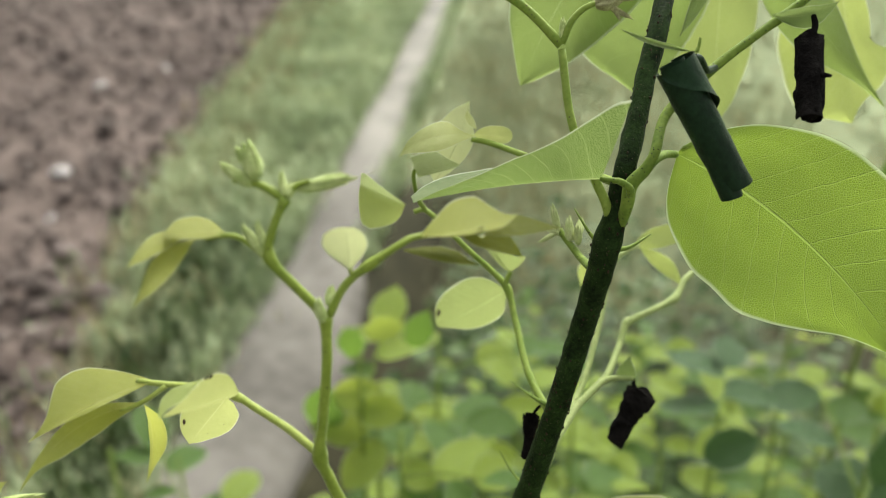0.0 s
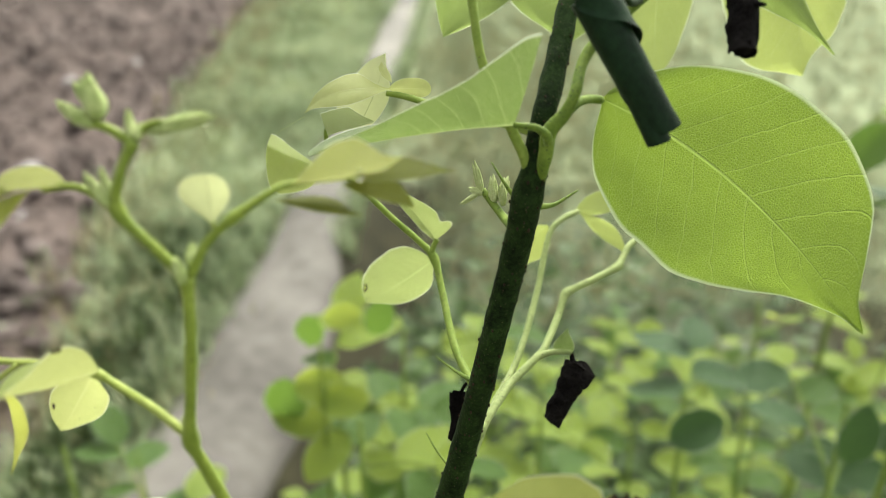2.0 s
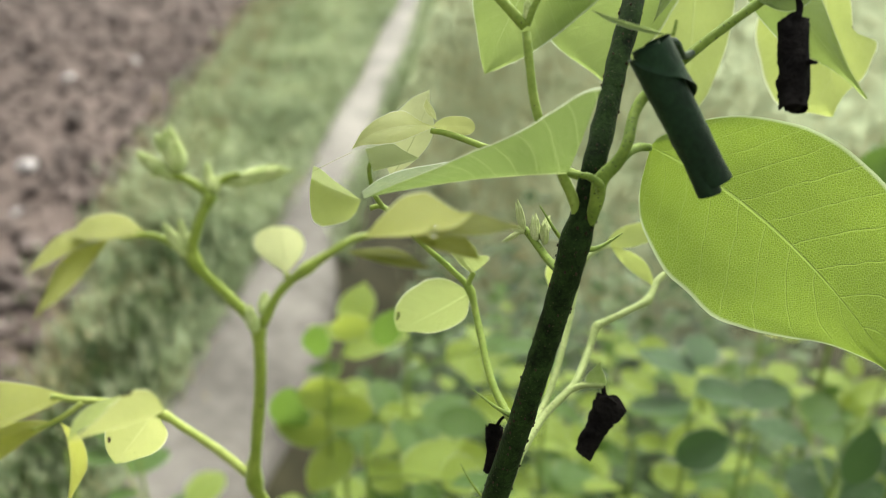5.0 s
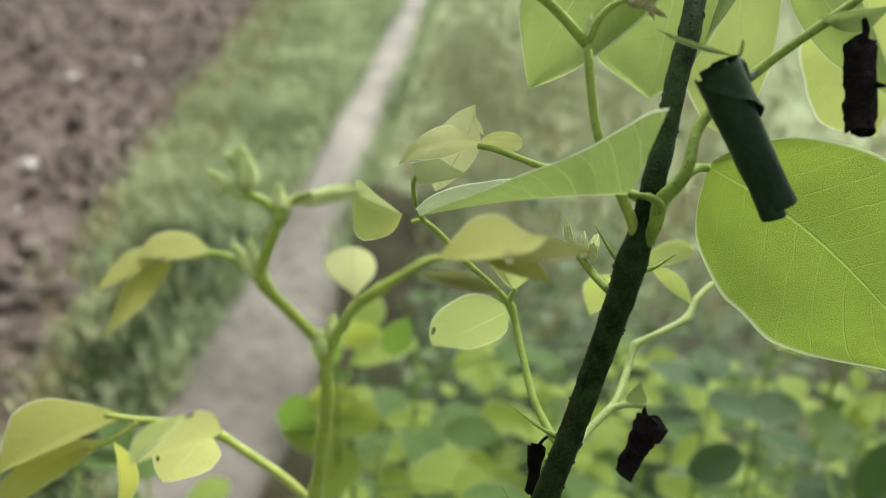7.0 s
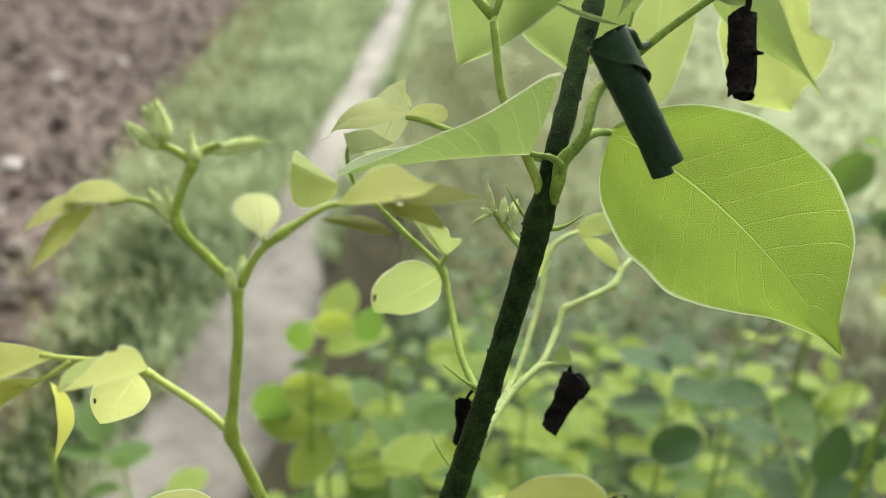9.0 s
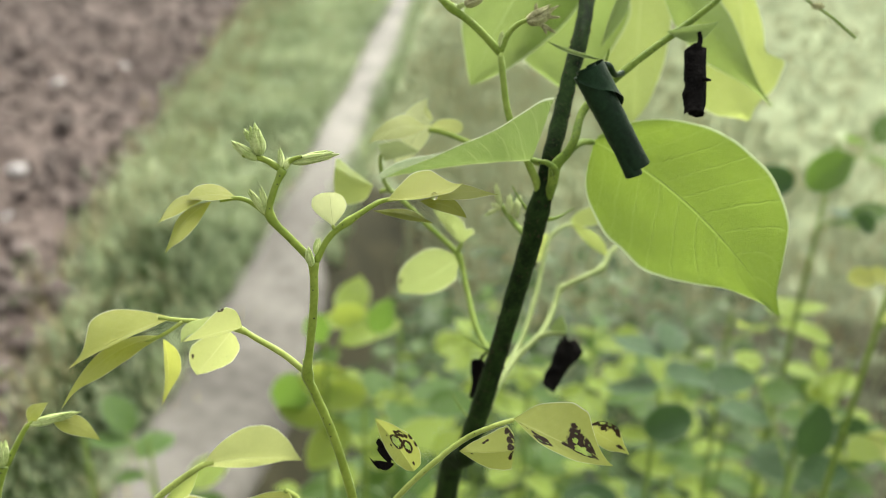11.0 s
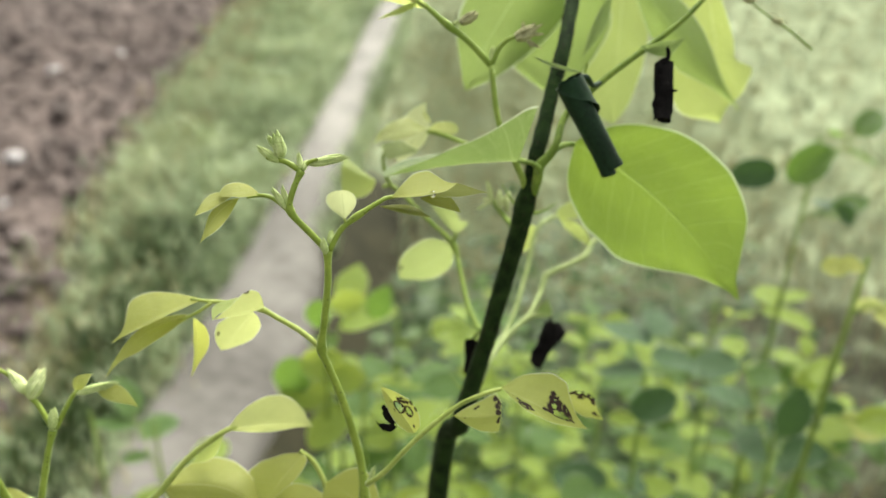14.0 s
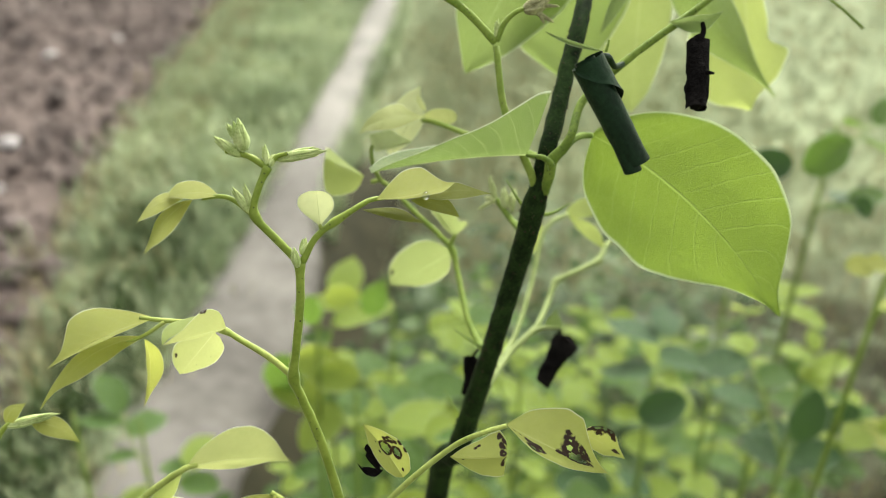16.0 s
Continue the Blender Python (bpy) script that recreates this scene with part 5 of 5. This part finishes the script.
bud(fl, (-0.0325, 0.0848, 1.4568), (-0.0336, 0.0859, 1.4612), 0.0007)
twig(fl, SHOOT, 0.0005, 0.0003, (-0.0327, 0.0848, 1.4566), (-0.0354, 0.0857, 1.4584), (-0.0377, 0.0860, 1.4589), (-0.0403, 0.0853, 1.4587))
leaf(fl, LEAF_YOUNG, (-0.0379, 0.0865, 1.4588), (-0.0412, 0.0849, 1.4599), (-0.0450, 0.0837, 1.4594), (-0.0425, 0.0894, 1.4600), (-0.0408, 0.0822, 1.4600), (LONG_OVAL, SLIM), label="arched yellow-green leaflet", wave=0.01, cup=0.2)
leaf(fl, LEAF_YOUNG, (-0.0426, 0.0856, 1.4589), (-0.0466, 0.0833, 1.4586), (-0.0494, 0.0810, 1.4560), (-0.0472, 0.0866, 1.4586), (-0.0464, 0.0802, 1.4580), (ARCHED, SLIM), wave=0.01, cup=0.2)
leaf(fl, LEAF_YOUNG, (-0.0417, 0.0854, 1.4585), (-0.0448, 0.0819, 1.4570), (-0.0475, 0.0772, 1.4529), (-0.0463, 0.0835, 1.4568), (-0.0437, 0.0780, 1.4559), (ARCHED, SLIM), wave=0.01, cup=0.2)
bud(F, (-0.0255, 0.0820, 1.4489), (-0.0260, 0.0829, 1.4519), 0.0008)
bud(F, (-0.0249, 0.0837, 1.4502), (-0.0244, 0.0849, 1.4526), 0.0007)
fr = twig(F, SHOOT, 0.0006, 0.0003, (-0.0249, 0.0832, 1.4490), (-0.0228, 0.0844, 1.4528), (-0.0197, 0.0851, 1.4554), (-0.0158, 0.0862, 1.4578), (-0.0136, 0.0875, 1.4584), (-0.0075, 0.0896, 1.4583), (-0.0044, 0.0898, 1.4588), knobs=(2,))
twig(fr, SHOOT_PALE, 0.0003, 0.0003, (-0.0216, 0.0848, 1.4540), (-0.0220, 0.0847, 1.4546), (-0.0221, 0.0852, 1.4546), name="leaf_stalk", steps=3)
leaf(fr, LEAF_DOWNY, (-0.0221, 0.0851, 1.4545), (-0.0224, 0.0859, 1.4572), (-0.0226, 0.0862, 1.4601), (-0.0255, 0.0848, 1.4583), (-0.0198, 0.0853, 1.4583), (FAN, FAN), label="small rounded pale leaf with a dark midline", rows=20)
leaf(fr, LEAF_YOUNG, (-0.0133, 0.0870, 1.4585), (-0.0075, 0.0859, 1.4599), (-0.0010, 0.0881, 1.4613), (-0.0080, 0.0920, 1.4621), (-0.0054, 0.0840, 1.4606), (ARCHED, SLIM), label="arched yellow-green leaf", wave=0.015, cup=0.2)
leaf(fr, LEAF_OLIVE, (-0.0060, 0.0880, 1.4587), (-0.0011, 0.0884, 1.4597), (0.0049, 0.0882, 1.4594), (-0.0021, 0.0909, 1.4602), (-0.0007, 0.0860, 1.4593), (ARCHED, SLIM), label="drooping leaf with browned tip", wave=0.01, cup=0.2, rows=40, cols=12, ring=0.06, holes=((0.62, 0.1, -0.03), (0.56, 0.4, -0.04), (0.9, 0.0, -0.02)))
leaf(fr, LEAF_OLIVE, (-0.0156, 0.0872, 1.4566), (-0.0108, 0.0869, 1.4562), (-0.0058, 0.0872, 1.4546), (-0.0103, 0.0891, 1.4562), (-0.0094, 0.0855, 1.4556), (TAILED, SLIM), wave=0.01)
leaf(fr, LEAF_OLIVE, (-0.0080, 0.0882, 1.4580), (-0.0038, 0.0898, 1.4567), (-0.0001, 0.0897, 1.4544), (-0.0030, 0.0913, 1.4577), (-0.0043, 0.0883, 1.4561), (SLIM, SLIM))
drop = bmesh.new()
bmesh.ops.create_icosphere(drop, subdivisions=3, radius=0.0006)
for v in drop.verts:
    v.co.z *= 1.12
    v.co += Vector((-0.0056, 0.0844, 1.4605))
for f in drop.faces:
    f.smooth = True
drop_mesh = bpy.data.meshes.new("water_drop")
drop.to_mesh(drop_mesh)
drop.free()
drop_mesh.materials.append(WATER)
tagged(new("water_drop", drop_mesh), "clear round water drop hanging on a leaf rim", "water drop")
ll = twig(F, SHOOT_PALE, 0.0006, 0.0004, (-0.0271, 0.0806, 1.4291), (-0.0312, 0.0825, 1.4315), (-0.0362, 0.0854, 1.4327), (-0.0394, 0.0870, 1.4336), (-0.0450, 0.0884, 1.4341), (-0.0501, 0.0888, 1.4342), (-0.0541, 0.0893, 1.4343), knobs=(3,))
bud(F, (-0.0268, 0.0804, 1.4297), (-0.0272, 0.0805, 1.4322), 0.0006)
leaf(ll, LEAF_CREAM, (-0.0389, 0.0868, 1.4341), (-0.0426, 0.0821, 1.4356), (-0.0465, 0.0772, 1.4369), (-0.0402, 0.0823, 1.4407), (-0.0431, 0.0827, 1.4346), (SNUBBED, SLIM), label="pale arched leaflet with a bitten rim", wave=0.015, rows=44, cols=14, cup=0.3, holes=((0.24, -1.0, 0.02), (0.33, -0.35, -0.05)), ring=0.07)
leaf(ll, LEAF_CREAM, (-0.0420, 0.0908, 1.4307), (-0.0456, 0.0937, 1.4252), (-0.0509, 0.0967, 1.4174), (-0.0516, 0.0974, 1.4233), (-0.0425, 0.0938, 1.4232), (HEART_FAR, HEART_NEAR), label="pale folded leaflet with bitten specks", wave=0.015, rows=44, cols=14, ring=0.09, holes=((0.80, -0.75, 0.0), (0.7, 0.5, -0.025), (0.42, 0.62, -0.03)))
leaf(ll, LEAF_PALE, (-0.0438, 0.0888, 1.4351), (-0.0460, 0.0849, 1.4360), (-0.0468, 0.0774, 1.4368), (-0.0481, 0.0857, 1.4354), (-0.0449, 0.0826, 1.4360), (SLIM, SLIM))
leaf(ll, LEAF_YOUNG, (-0.0516, 0.0894, 1.4343), (-0.0585, 0.0865, 1.4327), (-0.0703, 0.0865, 1.4253), (-0.0664, 0.0942, 1.4322), (-0.0582, 0.0840, 1.4332), (ARCHED, SLIM), label="arched yellow-green leaf", wave=0.01, rows=44, cup=0.15)
twig(ll, SHOOT_PALE, 0.0004, 0.0003, (-0.0497, 0.0885, 1.4341), (-0.0530, 0.0875, 1.4320), (-0.0574, 0.0867, 1.4302))
leaf(ll, LEAF_YOUNG, (-0.0535, 0.0880, 1.4313), (-0.0617, 0.0858, 1.4290), (-0.0715, 0.0834, 1.4189), (-0.0634, 0.0884, 1.4288), (-0.0609, 0.0830, 1.4276), (SLIM, ARCHED), label="long drooping leaf", wave=0.01, cup=0.2)
leaf(ll, LEAF_YOUNG, (-0.0546, 0.0912, 1.4288), (-0.0547, 0.0924, 1.4220), (-0.0567, 0.0917, 1.4136), (-0.0514, 0.0902, 1.4245), (-0.0561, 0.0945, 1.4218), (TAILED, SLIM), label="yellow hanging leaflet", wave=0.01)
hl = twig(F, SHOOT_PALE, 0.0006, 0.0004, (-0.0179, 0.0753, 1.3990), (-0.0142, 0.0741, 1.4035), (-0.0076, 0.0747, 1.4117), (-0.0000, 0.0766, 1.4181), (0.0053, 0.0768, 1.4211), (0.0088, 0.0773, 1.4221), label="arching leaf stalk")
bud(F, (-0.0174, 0.0756, 1.3995), (-0.0163, 0.0762, 1.4031), 0.0006)
leaf(hl, LEAF_EATEN, (-0.0083, 0.0742, 1.4133), (-0.0112, 0.0745, 1.4185), (-0.0150, 0.0747, 1.4240), (-0.0084, 0.0749, 1.4194), (-0.0122, 0.0729, 1.4173), (NOTCH_TIP, NOTCH_SIDE), label="yellowed leaf eaten into brown-edged holes", wave=0.015, rows=110, cols=36, ring=0.115, holes=((0.50, -0.10, 0.095), (0.34, -0.48, 0.06), (0.60, -0.52, 0.02), (0.48, -0.75, 0.0), (0.52, -0.62, -0.01), (0.44, -0.95, 0.0), (0.30, -0.95, 0.0), (0.60, -0.75, -0.01), (0.10, -0.3, -0.02), (0.50, 0.42, -0.02), (0.66, 0.25, -0.03)))
leaf(hl, ROLL_DRY, (-0.0144, 0.0751, 1.4195), (-0.0134, 0.0739, 1.4171), (-0.0121, 0.0730, 1.4154), (-0.0147, 0.0742, 1.4179), (-0.0119, 0.0737, 1.4168), (SLIM, SLIM), holes=((0.3, -0.9, 0.10), (0.68, 0.8, 0.09)), name="withered_shred")
leaf(hl, ROLL_DRY, (-0.0117, 0.0731, 1.4157), (-0.0138, 0.0729, 1.4151), (-0.0160, 0.0737, 1.4167), (-0.0141, 0.0734, 1.4161), (-0.0136, 0.0726, 1.4146), (SLIM, SLIM), holes=((0.45, 0.9, 0.11), (0.75, -0.9, 0.09)), name="withered_shred")
leaf(hl, LEAF_EATEN, (-0.0005, 0.0764, 1.4160), (0.0037, 0.0763, 1.4158), (0.0090, 0.0756, 1.4170), (0.0079, 0.0799, 1.4190), (0.0072, 0.0745, 1.4134), (GNAWED_TOP, GNAWED_LOW), label="yellowed leaf with eaten rim", wave=0.015, rows=84, cols=28, ring=0.14, holes=((0.97, -0.75, 0.0), (0.88, -0.80, -0.01), (0.93, -0.45, 0.0), (0.95, -0.15, 0.01), (0.98, 0.3, 0.03), (0.45, -0.62, -0.03), (0.52, -0.7, -0.03), (0.24, 0.2, -0.03)))
leaf(hl, LEAF_EATEN, (0.0088, 0.0780, 1.4218), (0.0151, 0.0724, 1.4220), (0.0261, 0.0742, 1.4149), (0.0190, 0.0767, 1.4262), (0.0148, 0.0706, 1.4208), (HOOD_OVER, HOOD_UNDER), label="arched leaf with dark eaten holes", wave=0.015, rows=110, cols=36, ring=0.12, holes=((0.72, -0.02, 0.075), (0.62, -0.20, 0.03), (0.60, -0.36, 0.012), (0.66, -0.40, -0.01), (0.56, -0.52, -0.02), (0.74, -0.42, 0.014), (0.80, -0.3, -0.01), (0.56, 0.05, -0.01), (0.80, 0.1, -0.01), (0.10, 0.4, -0.03), (0.16, 0.4, -0.03), (0.23, 0.35, -0.03), (0.29, 0.45, 0.012), (0.33, 0.7, 0.03), (0.36, 0.4, 0.0), (0.40, 0.6, 0.012)))
leaf(hl, LEAF_EATEN, (0.0223, 0.0804, 1.4182), (0.0269, 0.0844, 1.4130), (0.0319, 0.0852, 1.4086), (0.0287, 0.0853, 1.4151), (0.0263, 0.0837, 1.4113), (CURLED_TOP, CURLED_LOW), label="yellowed leaf with browned rim", wave=0.015, rows=84, cols=28, ring=0.17, holes=((0.10, -0.7, 0.0), (0.22, -0.85, 0.05), (0.30, -0.5, 0.0), (0.36, -0.9, 0.045), (0.50, -0.88, 0.03), (0.60, -0.75, 0.0), (0.76, 0.1, 0.0), (0.80, -0.1, 0.012)))
bt = twig(F, SHOOT_PALE, 0.0010, 0.0005, (-0.021, 0.128, 1.30), (-0.0805, 0.0802, 1.3656), (-0.0674, 0.0809, 1.3855), (-0.0622, 0.0812, 1.3921), (-0.0567, 0.0837, 1.3984), (-0.0493, 0.0857, 1.4038), (-0.0467, 0.0869, 1.4041))
leaf(bt, LEAF_CREAM, (-0.0486, 0.0858, 1.4040), (-0.0413, 0.0900, 1.4028), (-0.0320, 0.0985, 1.3955), (-0.0398, 0.0916, 1.4093), (-0.0408, 0.0912, 1.3996), (OVATE, SLIM), label="arched pale yellow-green leaf")
leaf(bt, LEAF_YOUNG, (-0.0626, 0.0817, 1.3919), (-0.0502, 0.0808, 1.3929), (-0.0402, 0.0769, 1.3878), (-0.0521, 0.0896, 1.3937), (-0.0512, 0.0755, 1.3868), (LONG_OVAL, LONG_OVAL), label="broad yellow-green leaf", wave=0.015, rows=40)
leaf(bt, LEAF_PALE, (-0.0494, 0.0860, 1.4032), (-0.0535, 0.0871, 1.3987), (-0.0573, 0.0871, 1.3939), (-0.0531, 0.0888, 1.3998), (-0.0522, 0.0860, 1.3965), (SLIM, SLIM))
bc = twig(F, SHOOT_PALE, 0.0008, 0.0005, (-0.021, 0.127, 1.33), (-0.0220, 0.0801, 1.3681), (-0.0261, 0.0807, 1.3892), (-0.0298, 0.0836, 1.3972), (-0.0331, 0.0849, 1.3995))
leaf(bc, LEAF_YOUNG, (-0.0325, 0.0848, 1.3993), (-0.0360, 0.0818, 1.3955), (-0.0412, 0.0797, 1.3888), (-0.0451, 0.0879, 1.3915), (-0.0321, 0.0797, 1.3983), (HEART_FAR, LONG_OVAL), label="folded yellow-green leaf", wave=0.015, rows=40)
leaf(bc, LEAF_YOUNG, (-0.0233, 0.0799, 1.3854), (-0.0313, 0.0807, 1.3890), (-0.0399, 0.0811, 1.3873), (-0.0317, 0.0839, 1.3910), (-0.0311, 0.0779, 1.3855), (OVATE, OVATE))
leaf(bc, LEAF_YOUNG, (-0.0163, 0.0780, 1.3864), (-0.0212, 0.0795, 1.3914), (-0.0272, 0.0810, 1.3943), (-0.0180, 0.0834, 1.3949), (-0.0259, 0.0766, 1.3876), (OVATE, OVATE))
leaf(bc, LEAF_YOUNG, (-0.0161, 0.0765, 1.3902), (-0.0112, 0.0762, 1.3921), (-0.0052, 0.0756, 1.3888), (-0.0111, 0.0778, 1.3930), (-0.0124, 0.0757, 1.3887), (OVATE, OVATE))

# ---------------------------------------------------------------- the second young shoot
S = thing("young_shoot", (-0.10, 0.13, 0.0), "small yellow-green shoot with pale downy buds", "shoot")
twig(S, SHOOT, 0.0035, 0.0008, (-0.10, 0.13, -0.01), (-0.10, 0.13, 0.7), (-0.0995, 0.0787, 1.3506), (-0.0897, 0.0763, 1.3798), (-0.0867, 0.0763, 1.3912), (-0.0849, 0.0794, 1.4008), (-0.0836, 0.0817, 1.4067), name="stem", girth=(0.0035, 0.0022, 0.0010, 0.0009, 0.0008, 0.0007, 0.00065), knobs=(6,), steps=8)
sl = twig(S, SHOOT, 0.0006, 0.0004, (-0.0836, 0.0819, 1.4070), (-0.0869, 0.0842, 1.4115), (-0.0899, 0.0855, 1.4140), (-0.0923, 0.0867, 1.4164), (-0.0953, 0.0876, 1.4179))
bud(sl, (-0.0885, 0.0848, 1.4127), (-0.0855, 0.0876, 1.4183), 0.0018, BUD_PALE, label="pale downy bud")
bud(sl, (-0.0893, 0.0853, 1.4136), (-0.0933, 0.0875, 1.4180), 0.0014, BUD_PALE, label="pale downy bud")
bud(S, (-0.0836, 0.0818, 1.4069), (-0.0828, 0.0831, 1.4118), 0.0013)
sr = twig(S, SHOOT, 0.0006, 0.0004, (-0.0829, 0.0819, 1.4070), (-0.0810, 0.0837, 1.4108), (-0.0790, 0.0852, 1.4138), (-0.0757, 0.0855, 1.4147))
leaf(sr, LEAF_YOUNG, (-0.0790, 0.0852, 1.4138), (-0.0785, 0.0862, 1.4159), (-0.0755, 0.0869, 1.4175), (-0.0799, 0.0873, 1.4158), (-0.0765, 0.0850, 1.4159), (SLIM, SLIM))
bud(sr, (-0.0790, 0.0852, 1.4138), (-0.0695, 0.0861, 1.4161), 0.0009, BUD, label="unfolding leaf bud")
leaf(sr, LEAF_YOUNG, (-0.0745, 0.0853, 1.4143), (-0.0707, 0.0851, 1.4140), (-0.0659, 0.0837, 1.4115), (-0.0703, 0.0866, 1.4149), (-0.0714, 0.0835, 1.4131), (SLIM, SLIM))
leaf(S, LEAF_YOUNG, (-0.0883, 0.0768, 1.3899), (-0.0915, 0.0785, 1.3909), (-0.0963, 0.0803, 1.3921), (-0.0914, 0.0798, 1.3914), (-0.0920, 0.0771, 1.3903), (OVATE, OVATE))
bud(S, (-0.0880, 0.0768, 1.3899), (-0.0898, 0.0780, 1.3923), 0.0012)

# withered tips beyond the hanging roll
ws = thing("withered_twig", (0.0897, 0.1531, 1.4731), "thin twig end with withered red-brown buds", "twig")
twig(ws, TWIG, 0.0003, 0.0002, (0.0897, 0.1531, 1.4731), (0.0832, 0.1533, 1.4777), (0.0785, 0.1535, 1.4803), (0.0714, 0.1549, 1.4853), (0.0683, 0.1576, 1.4907))
bud(ws, (0.0732, 0.1545, 1.4845), (0.0698, 0.1552, 1.4859), 0.0014, BUD_BROWN)
bud(ws, (0.0810, 0.1532, 1.4798), (0.0780, 0.1535, 1.4803), 0.0009, BUD_BROWN)

# spider thread between the folded leaflets
st = thing("spider_thread", (-0.0286, 0.1469, 1.4432), "fine pale spider thread stretched between two leaflets", "thread")
twig(st, BUD, 0.00003, 0.00003, (-0.0286, 0.1469, 1.4432), (-0.0244, 0.1442, 1.4463), (-0.0204, 0.1407, 1.4494), name="strand", sides=5)

# dried sepals of the withered flower buds
for a, c in (((0.0139, 0.1242, 1.4820), (0.0179, 0.1240, 1.4840)), ((0.0139, 0.1243, 1.4822), (0.0162, 0.1246, 1.4841)), ((0.0143, 0.1241, 1.4818), (0.0182, 0.1230, 1.4819)), ((0.0141, 0.1239, 1.4814), (0.0155, 0.1220, 1.4787)), ((0.0133, 0.1244, 1.4824), (0.0134, 0.1242, 1.4844))):
    bud(up, a, c, 0.0004, BUD_BROWN, name="sepal")
